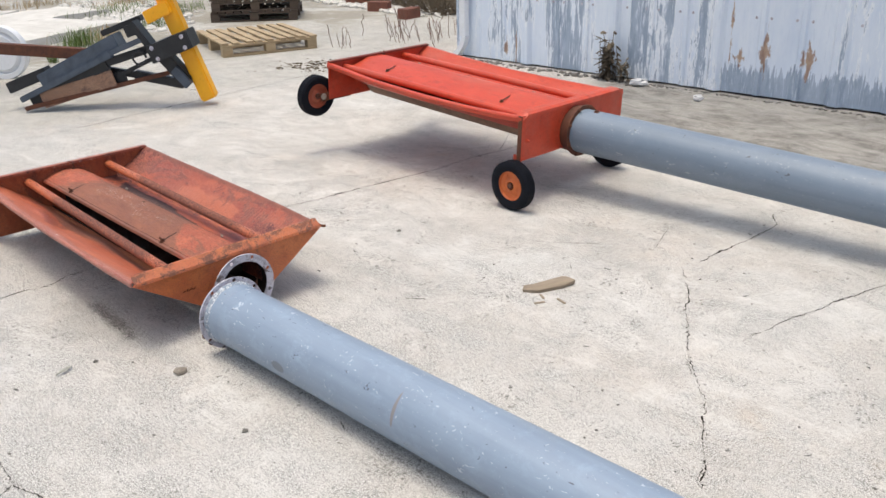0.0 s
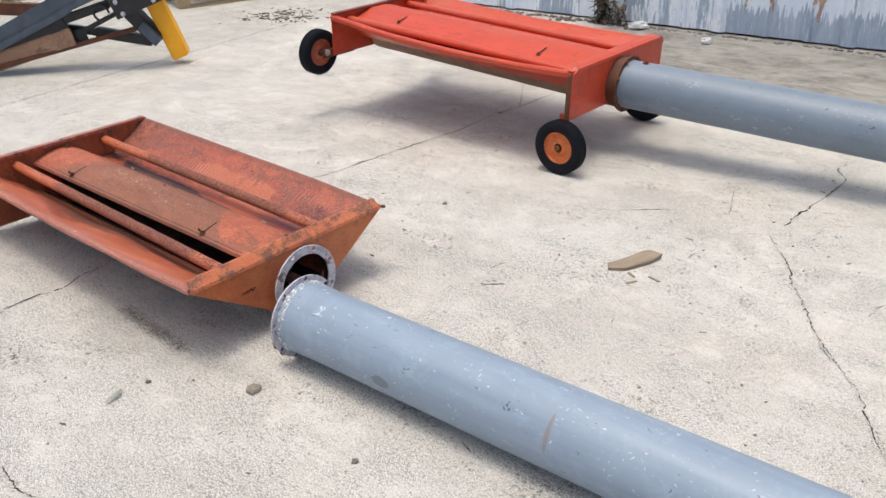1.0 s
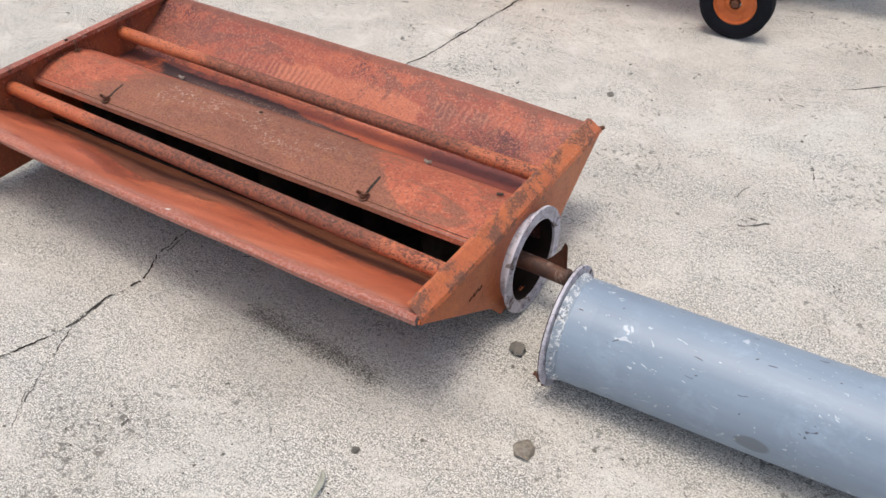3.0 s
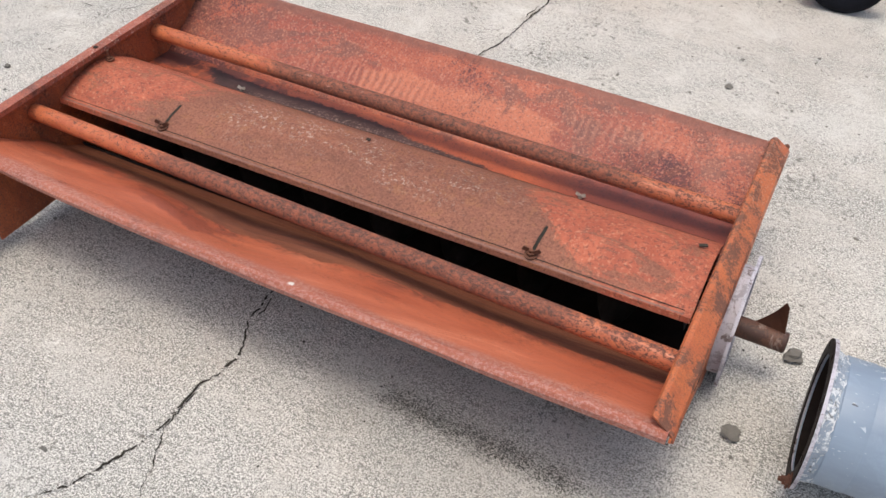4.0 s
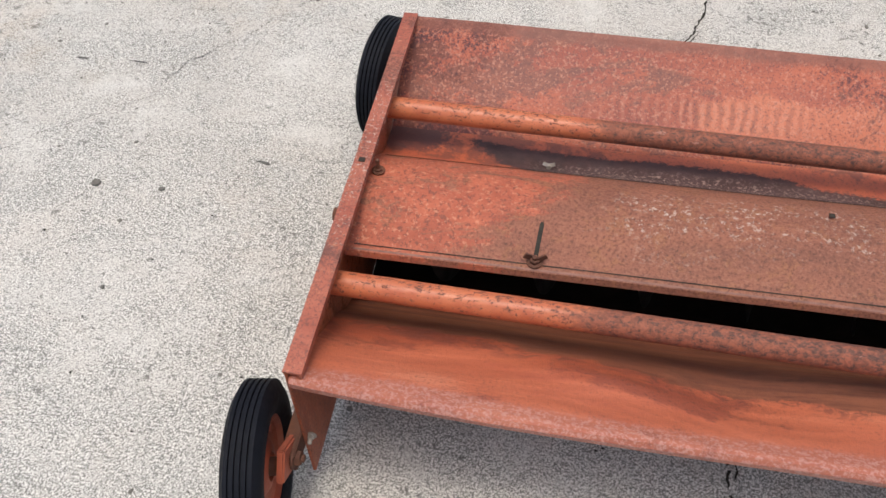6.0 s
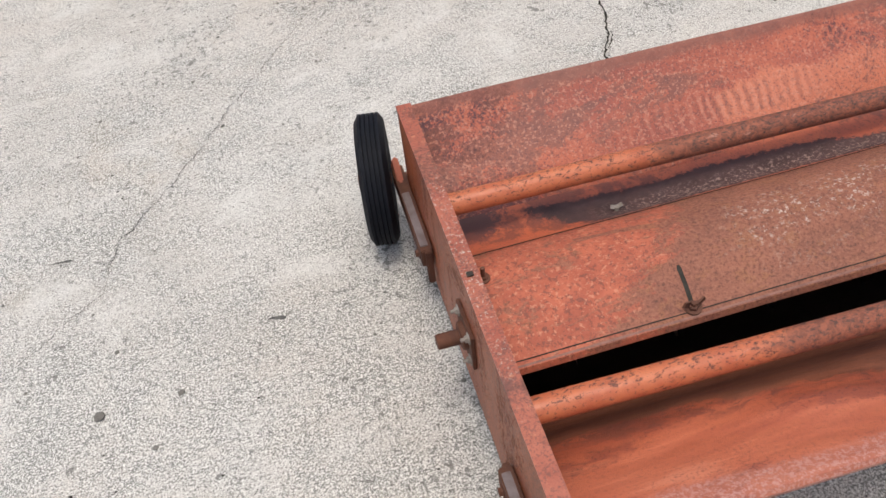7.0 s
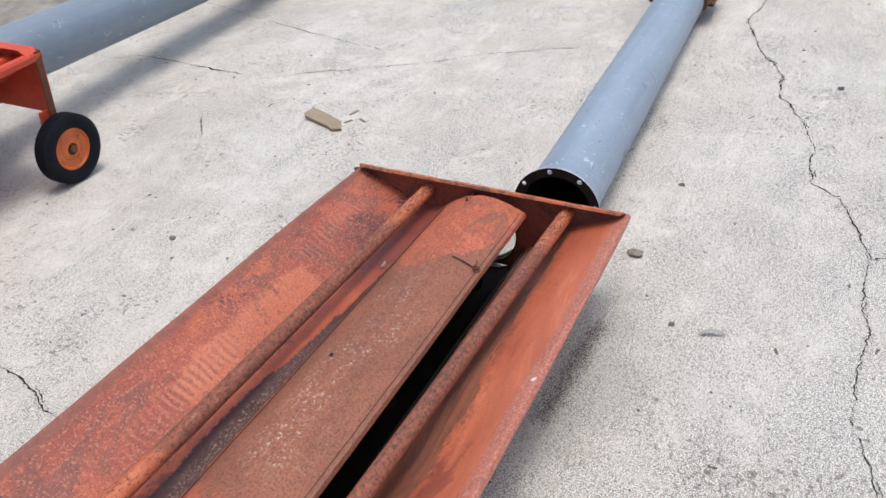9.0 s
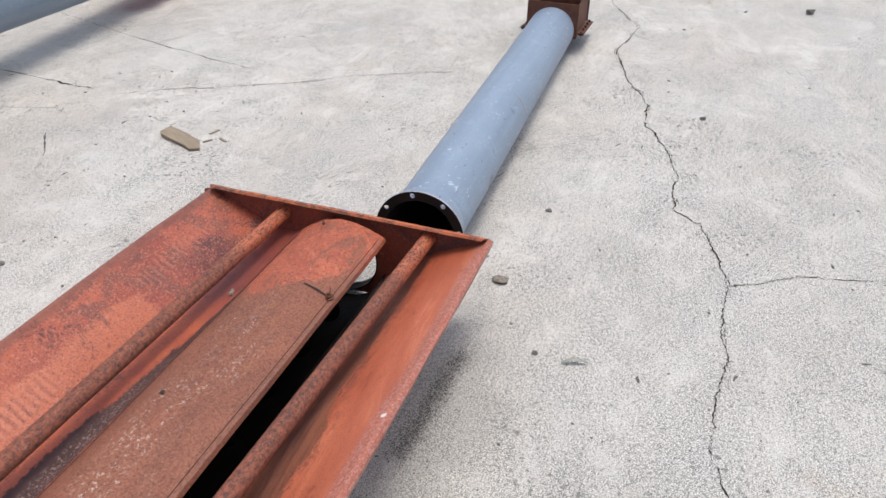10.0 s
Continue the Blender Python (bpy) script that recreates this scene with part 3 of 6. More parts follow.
SHAFT_RUST = blotched_mat("pitted_brown_shaft", (0.115, 0.048, 0.030), (0.065, 0.030, 0.022), (0.24, 0.17, 0.14), 0.6, 22, 0.50, 6)
BARE_BAR = plain_mat("dull_mauve_steel", (0.24, 0.20, 0.205), (0.14, 0.10, 0.095), 0.6, 0.2, 30)
FLANGE_GREY = blotched_mat("oxidised_flange", (0.52, 0.50, 0.56), (0.34, 0.32, 0.36), (0.10, 0.06, 0.052), 0.7, 30, 0.52, 1)
WELD_CRUST = blotched_mat("white_weld_crust", (0.66, 0.68, 0.70), (0.25, 0.30, 0.37), (0.12, 0.13, 0.14), 0.8, 75, 0.475, 4)
RUBBER = plain_mat("black_rubber", (0.0045, 0.0052, 0.0085), (0.008, 0.0092, 0.0145), 0.68, 0, 20, bump=0.15)
RIM_ORANGE = plain_mat("orange_rim_paint", (0.62, 0.16, 0.035), (0.50, 0.11, 0.03), 0.5, 0, 20)
RIM_RED = plain_mat("faded_red_rim_paint", (0.42, 0.10, 0.05), (0.30, 0.075, 0.04), 0.55, 0, 20)
ZINC = plain_mat("zinc_bolt", (0.38, 0.35, 0.32), (0.25, 0.20, 0.16), 0.55, 0.3, 60)
# dirt in the cracks; painted shade in the cover's seam and slots
DIRT_AND_SHADE = plain_mat("black_dirt_and_gap_shade", (0.022, 0.019, 0.016), (0.06, 0.054, 0.046), 0.95, 0, 40)
SCUFF = plain_mat("grey_black_scuff", (0.075, 0.073, 0.068), (0.16, 0.155, 0.145), 0.95, 0, 60)
# dark fill that gives small holes the shade of their inside
BLACK_GAP = plain_mat("dark_hole_shade", (0.035, 0.03, 0.026), (0.07, 0.062, 0.052), 0.95, 0, 40)
DUSTY = plain_mat("dusty_brown_steel", (0.30, 0.19, 0.13), (0.19, 0.11, 0.075), 0.85, 0, 14)
TWIG = plain_mat("red_brown_twigs", (0.16, 0.07, 0.045), (0.10, 0.055, 0.035), 0.85, 0, 20)
RUST_PLATE = painted_rust_mat("scaled_rust_plate", (0.36, 0.21, 0.135), (0.30, 0.155, 0.09), (0.18, 0.10, 0.075), (0.10, 0.07, 0.06), 0.2, (1, 1, 1), 0.0, 0.6, 2.5)
WORN_EDGE = plain_mat("worn_pinkish_edge", (0.29, 0.135, 0.10), (0.17, 0.075, 0.055), 0.6, 0, 60)
HOOD = plain_mat("dented_galvanised_sheet", (0.52, 0.58, 0.64), (0.38, 0.43, 0.49), 0.4, 0.5, 9)
DARK_RED = plain_mat("dark_worn_red_edge", (0.24, 0.045, 0.026), (0.15, 0.040, 0.028), 0.6, 0, 30)
RUBBER.node_tree.nodes["Principled BSDF"].inputs["Specular IOR Level"].default_value = 0.16
for dull in (DIRT_AND_SHADE, BLACK_GAP, SCUFF, DARK_IRON):
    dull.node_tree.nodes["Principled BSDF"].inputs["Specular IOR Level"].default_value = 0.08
PEELING = peeling_mat()
WHITE_PAINT = plain_mat("white_painted_metal", (0.78, 0.80, 0.83), (0.70, 0.71, 0.73), 0.5, 0, 6)
PALE_WOOD = plain_mat("pale_pine", (0.46, 0.35, 0.21), (0.30, 0.22, 0.13), 0.75, 0, 9, (0.15, 1, 1), 0.3, True)
OLD_WOOD = plain_mat("weathered_dark_wood", (0.12, 0.085, 0.06), (0.07, 0.05, 0.037), 0.85, 0, 9, (0.15, 1, 1), 0.4, True)
DRIFT_WOOD = plain_mat("dirty_grey_brown_wood", (0.34, 0.275, 0.20), (0.20, 0.155, 0.11), 0.85, 0, 18, (0.2, 1, 1), 0.5)
STEEL_BLUE = plain_mat("dark_blue_grey_paint", (0.085, 0.108, 0.145), (0.050, 0.064, 0.088), 0.42, 0.1, 8)
STEEL_BLACK = plain_mat("black_steel_paint", (0.012, 0.013, 0.016), (0.022, 0.023, 0.027), 0.45, 0.1, 10)
YELLOW = plain_mat("yellow_paint", (0.92, 0.45, 0.008), (0.85, 0.38, 0.008), 0.42, 0, 5, bump=0.08)
SLAB_WHITE = plain_mat("pale_limestone_slab", (0.64, 0.62, 0.58), (0.50, 0.48, 0.44), 0.85, 0, 4, bump=0.4, dist=0.004)
STONE = plain_mat("grey_rubble", (0.22, 0.205, 0.185), (0.105, 0.097, 0.086), 0.9, 0, 12, bump=0.6, spread=True, dist=0.004)
BRICK = plain_mat("dark_red_brick", (0.22, 0.085, 0.055), (0.15, 0.06, 0.042), 0.85, 0, 14, bump=0.5, spread=True)
STRAW = plain_mat("dry_straw", (0.46, 0.35, 0.20), (0.26, 0.19, 0.10), 0.8, 0, 6, spread=True)
GRASS = plain_mat("green_weed", (0.10, 0.16, 0.035), (0.16, 0.20, 0.06), 0.7, 0, 6)
CLOD = plain_mat("crumbling_dry_earth", (0.34, 0.30, 0.25), (0.17, 0.145, 0.115), 0.95, 0, 90, bump=0.8, dist=0.004)
LEAF_GREY = plain_mat("dry_grey_green_leaf", (0.30, 0.31, 0.26), (0.44, 0.44, 0.39), 0.8, 0, 40)
DRY_LEAF = plain_mat("dry_weed_stalk", (0.15, 0.115, 0.075), (0.085, 0.065, 0.045), 0.85, 0, 20)
PVC = plain_mat("dirty_white_plastic", (0.56, 0.51, 0.44), (0.36, 0.31, 0.25), 0.5, 0, 7)
ORANGE_PLASTIC = plain_mat("faded_orange_plastic", (0.70, 0.27, 0.15), (0.66, 0.36, 0.27), 0.5, 0, 5)
CLEAR_BAG = plain_mat("crumpled_white_plastic", (0.62, 0.62, 0.62), (0.42, 0.42, 0.43), 0.35, 0, 12)


# ---- mesh helpers ----
def part(name, bm, material, parent=None, label="", smooth=False, matrix=None):
    bmesh.ops.recalc_face_normals(bm, faces=bm.faces)
    me = bpy.data.meshes.new(name)
    if smooth:
        for f in bm.faces:
            f.smooth = True
        for e in bm.edges:
            if len(e.link_faces) == 2 and e.calc_face_angle() > 0.6:
                e.smooth = False
    bm.to_mesh(me)
    bm.free()
    me.materials.append(material)
    ob = new(name, me)
    if parent is not None:
        ob.parent = parent
    if matrix is not None:
        ob.matrix_basis = matrix
    if label:
        ob["label"] = label
    return ob


def thing(name, m, label, category, group="", kind=""):
    ob = new(name)
    ob.empty_display_size = 0.1
    ob.matrix_basis = m
    return tagged(ob, label, category, group, kind)


def add_box(bm, centre, size, m=None, bevel=0.0):
    g = bmesh.ops.create_cube(bm, size=1.0)
    vs = g["verts"]
    t = Matrix.Translation(centre) @ (m if m is not None else Matrix()) @ Matrix.Diagonal((*size, 1))
    bmesh.ops.transform(bm, matrix=t, verts=vs)
    if bevel:
        es = list({e for v in vs for e in v.link_edges})
        bmesh.ops.bevel(bm, geom=es, offset=bevel, segments=2, affect="EDGES", clamp_overlap=True)


def box_bm(centre, size, m=None, bevel=0.003):
    bm = bmesh.new()
    add_box(bm, centre, size, m, bevel)
    return bm


def frame_along(p0, p1):
    """A matrix at p0 whose z axis runs to p1."""
    d = Vector(p1) - Vector(p0)
    return Matrix.Translation(p0) @ d.to_track_quat("Z", "Y").to_matrix().to_4x4(), d.length


def add_lathe(bm, profile, m=None, seg=32, closed=False):
    """Turns (radius, height) pairs round the z axis of m."""
    rings = []
    m = m if m is not None else Matrix()
    for r, h in profile:
        rings.append([bm.verts.new(m @ Vector((r * math.cos(2 * math.pi * k / seg), r * math.sin(2 * math.pi * k / seg), h))) for k in range(seg)])
    n = len(rings)
    for a in range(n if closed else n - 1):
        ra, rb = rings[a], rings[(a + 1) % n]
        for k in range(seg):
            bm.faces.new((ra[k], ra[(k + 1) % seg], rb[(k + 1) % seg], rb[k]))
    if not closed:
        for ring in (rings[0], rings[-1]):
            if (ring[0].co - ring[seg // 2].co).length > 1e-5:
                bm.faces.new(ring)


def rod_bm(p0, p1, r, seg=20, edge=0.0):
    bm = bmesh.new()
    m, l = frame_along(p0, p1)
    e = edge or r * 0.12
    add_lathe(bm, [(r - e, 0), (r, e), (r, l - e), (r - e, l)], m, seg)
    return bm


def pipe_bm(p0, p1, r, wall, seg=48, wobble=0.0, steps=1):
    """An open tube with a wall."""
    bm = bmesh.new()
    m, l = frame_along(p0, p1)
    outer = [(r + wobble * noise.noise(Vector((7.1 * k, 3.3, 1.7))), l * k / steps) for k in range(steps + 1)]
    add_lathe(bm, outer + [(r - wall, l), (r - wall, 0)], m, seg, closed=True)
    return bm


def sheet_bm(nx, ny, f, thick):
    """A bent sheet: f(u, v) gives the place, with u and v from 0 to 1; thick goes along its normal."""
    bm = bmesh.new()
    g = [[bm.verts.new(f(a / nx, b / ny)) for b in range(ny + 1)] for a in range(nx + 1)]
    for a in range(nx):
        for b in range(ny):
            bm.faces.new((g[a][b], g[a + 1][b], g[a + 1][b + 1], g[a][b + 1]))
    bm.normal_update()
    bmesh.ops.solidify(bm, geom=bm.faces[:], thickness=thick)
    return bm


def poly_plate_bm(outline, thick, to3d, hole=None):
    """A flat plate with an outline and maybe a round hole (centre, radius); to3d(p, depth) places it."""
    bm = bmesh.new()
    loops = [outline]
    if hole:
        (cx, cy), r = hole
        loops.append([(cx + r * math.cos(2 * math.pi * k / 40), cy + r * math.sin(2 * math.pi * k / 40)) for k in range(40)])
    edges = []
    for loop in loops:
        vs = [bm.verts.new(to3d(p, 0.0)) for p in loop]
        edges += [bm.edges.new((vs[k], vs[(k + 1) % len(vs)])) for k in range(len(vs))]
    bmesh.ops.triangle_fill(bm, use_beauty=True, use_dissolve=False, edges=edges)
    bm.normal_update()
    shift = Vector(to3d((0, 0), thick)) - Vector(to3d((0, 0), 0.0))
    got = bmesh.ops.extrude_face_region(bm, geom=bm.faces[:])
    bmesh.ops.translate(bm, vec=shift, verts=[e for e in got["geom"] if isinstance(e, bmesh.types.BMVert)])
    return bm


def bolt_bm(at, way, r, h, washer=True):
    bm = bmesh.new()
    m, _ = frame_along(at, Vector(at) + Vector(way))
    if washer:
        add_lathe(bm, [(r * 1.55, 0), (r * 1.55, r * 0.28), (r * 0.9, r * 0.3)], m, 16)
    add_lathe(bm, [(r, r * 0.2), (r, r * 0.9), (r * 0.85, r * 1.0)], m, 6)
    if h > r:
        add_lathe(bm, [(r * 0.5, 0), (r * 0.5, h), (r * 0.4, h + 0.001)], m, 10)
    return bm

# ---- the yard ----
bm = bmesh.new()
bmesh.ops.create_grid(bm, x_segments=8, y_segments=8, size=220.0)
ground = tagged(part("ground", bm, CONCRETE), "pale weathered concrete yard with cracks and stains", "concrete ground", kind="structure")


def crack(nodes, width=0.006, wander=0.018, seed=1):
    """A crack in the slab: a thin broken band of dirt that wanders between its nodes, frayed by crumbs and side strands."""
    rnd = random.Random(seed)
    pts = []
    for (xa, ya), (xb, yb) in zip(nodes, nodes[1:]):
        n = max(2, int(math.hypot(xb - xa, yb - ya) / 0.008))
        nx, ny = -(yb - ya), xb - xa
        s = 1 / max(1e-6, math.hypot(nx, ny))
        for k in range(n):
            f = k / n
            q = Vector((xa + f * (xb - xa), ya + f * (yb - ya), seed))
            w = wander * (noise.noise(q * 7) + 0.6 * noise.noise(q * 22) + 0.35 * noise.noise(q * 60)) * min(1.0, 4 * f * (1 - f) + 0.3) + rnd.uniform(-0.003, 0.003)
            pts.append((xa + f * (xb - xa) + nx * s * w, ya + f * (yb - ya) + ny * s * w))
    pts.append(nodes[-1])
    bm = bmesh.new()

    def strand(line, wide, shift):
        last = None
        for k, (x, y) in enumerate(line):
            a, b = line[max(0, k - 1)], line[min(len(line) - 1, k + 1)]
            d = Vector((b[0] - a[0], b[1] - a[1])).normalized()
            w = 0.33 * wide * (0.10 + 1.6 * abs(noise.noise(Vector((x * 9, y * 9, 3.0 + seed)))) + 0.9 * rnd.random() ** 2)
            w *= min(1.0, 0.25 + 0.25 * min(k, len(line) - 1 - k))
            x, y = x - d.y * shift, y + d.x * shift
            row = (bm.verts.new((x - d.y * w, y + d.x * w, 0.0018)), bm.verts.new((x + d.y * w, y - d.x * w, 0.0018)))
            if last and rnd.random() > 0.10:
                bm.faces.new((last[0], last[1], row[1], row[0]))
            last = row

    strand(pts, width, 0.0)
    k = rnd.randint(4, 20)
    while k < len(pts) - 12:                      # short strands that split off and come back
        n = rnd.randint(7, 18)
        strand(pts[k:k + n], width * 0.55, rnd.choice((-1, 1)) * rnd.uniform(0.5, 1.3) * (0.003 + width))
        k += n + rnd.randint(5, 45)
    for x, y in pts:                              # crumbs broken from both lips
        for j in range(2):
            if rnd.random() < 0.55:
                cx, cy, r = x + rnd.gauss(0, 0.9 * width), y + rnd.gauss(0, 0.9 * width), rnd.uniform(0.10, 0.32) * width
                a0 = rnd.uniform(0, 6.28)
                bm.faces.new([bm.verts.new((cx + r * q * math.cos(a0 + 1.257 * t), cy + 0.7 * r * q * math.sin(a0 + 1.257 * t), 0.0016)) for t, q in ((t, rnd.uniform(0.5, 1.3)) for t in range(5))])
    return part("crack", bm, DIRT_AND_SHADE, ground)


crack([(-3.94, -0.18), (-3.83, 0.10), (-3.32, 0.19), (-2.93, 0.40), (-2.44, 0.36), (-2.06, 0.48), (-1.79, 0.61), (-1.57, 0.62), (-1.38, 0.73), (-1.15, 0.80), (-1.01, 0.80), (-0.89, 0.81)], 0.008, 0.016, 1)
crack([(-3.81, 0.12), (-3.90, 0.49), (-4.11, 0.99), (-4.35, 1.56)], 0.005, 0.02, 16)
crack([(-0.89, 0.81), (-0.81, 0.91), (-0.49, 1.02), (-0.31, 1.01), (-0.13, 1.04), (0.07, 1.02), (0.24, 1.02), (0.37, 1.07), (0.9, 1.2)], 0.0065, 0.010, 2)
crack([(-0.47, 1.02), (-0.51, 1.10), (-0.60, 1.21), (-0.63, 1.34), (-0.67, 1.46), (-0.78, 1.95)], 0.005, 0.008, 3)
crack([(-1.04, -1.54), (-1.18, -1.35), (-1.29, -1.16), (-1.43, -0.94), (-1.63, -0.71), (-1.71, -0.56), (-1.86, -0.30)], 0.0068, 0.014, 5)
crack([(-1.90, -2.58), (-1.73, -2.03), (-1.63, -1.68), (-1.57, -1.39), (-1.53, -1.14)], 0.0066, 0.014, 6)
crack([(-1.04, -2.57), (-1.0, -2.43), (-1.08, -2.30), (-1.06, -1.93), (-1.05, -1.66)], 0.0066, 0.014, 7)
crack([(0.77, -2.71), (0.77, -2.35), (0.81, -2.20), (0.79, -1.90), (0.82, -1.62), (0.86, -1.28), (0.88, -1.02), (0.90, -0.92), (0.96, -0.75)], 0.0085, 0.012, 8)
crack([(0.96, -0.75), (0.92, -0.2), (0.88, 0.24), (0.87, 0.33), (0.84, 0.39), (0.83, 0.46), (0.85, 0.55), (0.86, 0.66), (0.90, 0.76), (0.95, 0.84)], 0.0065, 0.010, 9)
crack([(0.85, 0.62), (0.80, 0.73), (0.70, 0.9)], 0.003, 0.010, 10)
crack([(0.77, -2.35), (1.07, -2.81)], 0.005, 0.01, 11)
crack([(1.15, -1.85), (1.38, -1.53), (1.54, -1.33), (1.70, -1.13), (1.81, -0.98), (2.00, -0.72), (2.12, -0.59), (2.15, -0.46), (2.24, -0.40), (2.42, -0.24), (2.6, -0.12)], 0.0024, 0.012, 12)
crack([(3.44, 0.37), (3.44, -0.57), (3.67, -2.33), (3.77, -3.14)], 0.012, 0.02, 13)
crack([(3.70, -2.15), (4.2, -1.95), (4.88, -2.39)], 0.007, 0.02, 14)
crack([(-0.46, -0.93), (-0.50, -0.83)], 0.003, 0.008, 15)


def blob_bm(r, seed, flat=0.6, sub=1):
    bm = bmesh.new()
    bmesh.ops.create_icosphere(bm, subdivisions=sub, radius=r)
    for v in bm.verts:
        v.co *= 1 + 0.7 * noise.noise(v.co / r * 1.3 + Vector((seed, seed * 2.3, 0))) + 0.35 * noise.noise(v.co / r * 3.7 + Vector((seed * 1.7, 0, seed)))
        v.co.z *= flat
    low = min(v.co.z for v in bm.verts)
    bmesh.ops.translate(bm, vec=(0, 0, -low), verts=bm.verts)
    return bm


def stone(x, y, r, seed, mat=None, label="small grey stone lying on the concrete", flat=0.55):
    ob = part("stone", blob_bm(r, seed, flat, 2), mat or STONE, smooth=False, matrix=pose(x, y, -0.002, 0, 0, seed * 47))
    return tagged(ob, label, "stone", "stones on the yard")


stone(-0.251, 0.387, 0.021, 1, CLOD, "flat crumbling grey-brown clod lying on the concrete", 0.4)
for k, (x, y, r) in enumerate(((-0.105, 0.15, 0.017), (-0.17, -0.09, 0.018), (0.20, -1.016, 0.010), (-3.45, 0.94, 0.008),
                               (-2.96, 0.64, 0.007), (-1.73, 0.84, 0.012), (2.162, -0.169, 0.010), (2.017, -0.174, 0.006), (0.04, 0.56, 0.008), (-0.72, 0.42, 0.010))):
    stone(x, y, r, k + 2)
tagged(part("bark_chip", blob_bm(0.026, 31, 0.5, 2), STONE, matrix=pose(-3.57, 1.29, 0, 0, 0, 30)), "dark grey crumbled scrap lying on the concrete", "scrap")

bm = bmesh.new()
rnd = random.Random(33)
for k in range(46):                               # red rust flakes fallen on the slab
    x, y, r = rnd.gauss(-2.3, 0.14), rnd.gauss(1.47, 0.10), rnd.uniform(0.0015, 0.0055)
    a0 = rnd.uniform(0, 6.28)
    vs = [bm.verts.new((x + r * q * math.cos(a0 + 1.257 * t), y + r * q * math.sin(a0 + 1.257 * t), 0.002 + 0.001 * q)) for t, q in ((t, rnd.uniform(0.5, 1.2)) for t in range(5))]
    bm.faces.new(vs)
tagged(part("rust_flakes", bm, RUSTY), "red rust flakes scattered on the concrete", "rust flakes", kind="stuff")

tagged(part("leaf_scrap", sheet_bm(8, 3, lambda u, v: (0.070 * (u - 0.5), 0.013 * (v - 0.5) * math.sin(math.pi * (0.08 + 0.84 * u)) + 0.006 * math.sin(4 * u), 0.004 + 0.010 * abs(v - 0.5) + 0.006 * math.sin(3 * u)), 0.0008), LEAF_GREY, matrix=pose(0.048, 0.667, 0, 0, 0, 115)), "curled grey-green leaf scrap lying on the concrete", "leaf")

bm = bmesh.new()
for (xa, ya), (xb, yb), w in (((-0.611, -1.546), (-0.437, -1.407), 0.0040), ((-0.73, -1.916), (-0.829, -1.633), 0.0030), ((-0.348, -0.732), (-0.33, -0.66), 0.003), ((-0.377, -0.542), (-0.45, -0.597), 0.005), ((-0.89, 0.18), (-0.94, 0.205), 0.003)):
    d = Vector((xb - xa, yb - ya, 0))
    s_ = Vector((-d.y, d.x, 0)).normalized()
    rows = []
    for k in range(13):
        q = Vector((xa, ya, 0.0016)) + d * (k / 12) + s_ * 0.006 * noise.noise(Vector((k * 0.35, xa, 2)))
        h = w * (0.25 + abs(noise.noise(Vector((k * 0.8, ya, 5)))) * 1.6) * min(1, 0.3 + 0.3 * min(k, 12 - k))
        rows.append((bm.verts.new(q + s_ * h), bm.verts.new(q - s_ * h)))
    for (a, b), (c2, d2) in zip(rows, rows[1:]):
        bm.faces.new((a, b, d2, c2))
tagged(part("scratches", bm, SCUFF, ground), kind="stuff")

# grit scattered over the slab
bm = bmesh.new()
rnd = random.Random(4)
for k in range(900):
    x, y = rnd.uniform(-4, 4.5), rnd.uniform(-4.6, 1.9)
    r = rnd.uniform(0.0018, 0.0055)
    g = bmesh.ops.create_icosphere(bm, subdivisions=1, radius=r)["verts"]
    bmesh.ops.transform(bm, matrix=pose(x, y, r * 0.3, 0, 0, rnd.uniform(0, 360)) @ Matrix.Diagonal((rnd.uniform(0.7, 1.8), 1, 0.5, 1)), verts=g)
tagged(part("grit", bm, STONE), "fine dark grit scattered over the concrete", "grit", kind="stuff")

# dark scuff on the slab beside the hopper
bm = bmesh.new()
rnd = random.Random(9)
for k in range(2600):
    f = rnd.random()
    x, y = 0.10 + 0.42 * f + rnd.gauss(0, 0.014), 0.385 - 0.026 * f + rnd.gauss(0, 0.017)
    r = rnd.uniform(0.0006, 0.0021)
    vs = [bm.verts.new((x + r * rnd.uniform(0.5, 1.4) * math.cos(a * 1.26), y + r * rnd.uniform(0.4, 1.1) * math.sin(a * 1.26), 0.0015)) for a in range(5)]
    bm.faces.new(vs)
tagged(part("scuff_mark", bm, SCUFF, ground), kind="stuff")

# shallow dark chips and flakes in the surface
bm = bmesh.new()
rnd = random.Random(15)
for k in range(150):
    x, y, a = rnd.uniform(-3.6, 3.2), rnd.uniform(-3.8, 1.6), rnd.uniform(-0.5, 0.5) + (1.57 if k % 3 == 0 else 0)
    l, w = rnd.uniform(0.006, 0.026), rnd.uniform(0.002, 0.006)
    n = rnd.randint(7, 10)
    vs = [bm.verts.new((x + math.cos(a) * l * c * q - math.sin(a) * w * s_ * q, y + math.sin(a) * l * c * q + math.cos(a) * w * s_ * q, 0.0013))
          for c, s_, q in [(math.cos(6.283 * t / n), math.sin(6.283 * t / n), rnd.uniform(0.45, 1.2)) for t in range(n)]]
    bm.faces.new(vs)
tagged(part("surface_chips", bm, SCUFF, ground), kind="stuff")

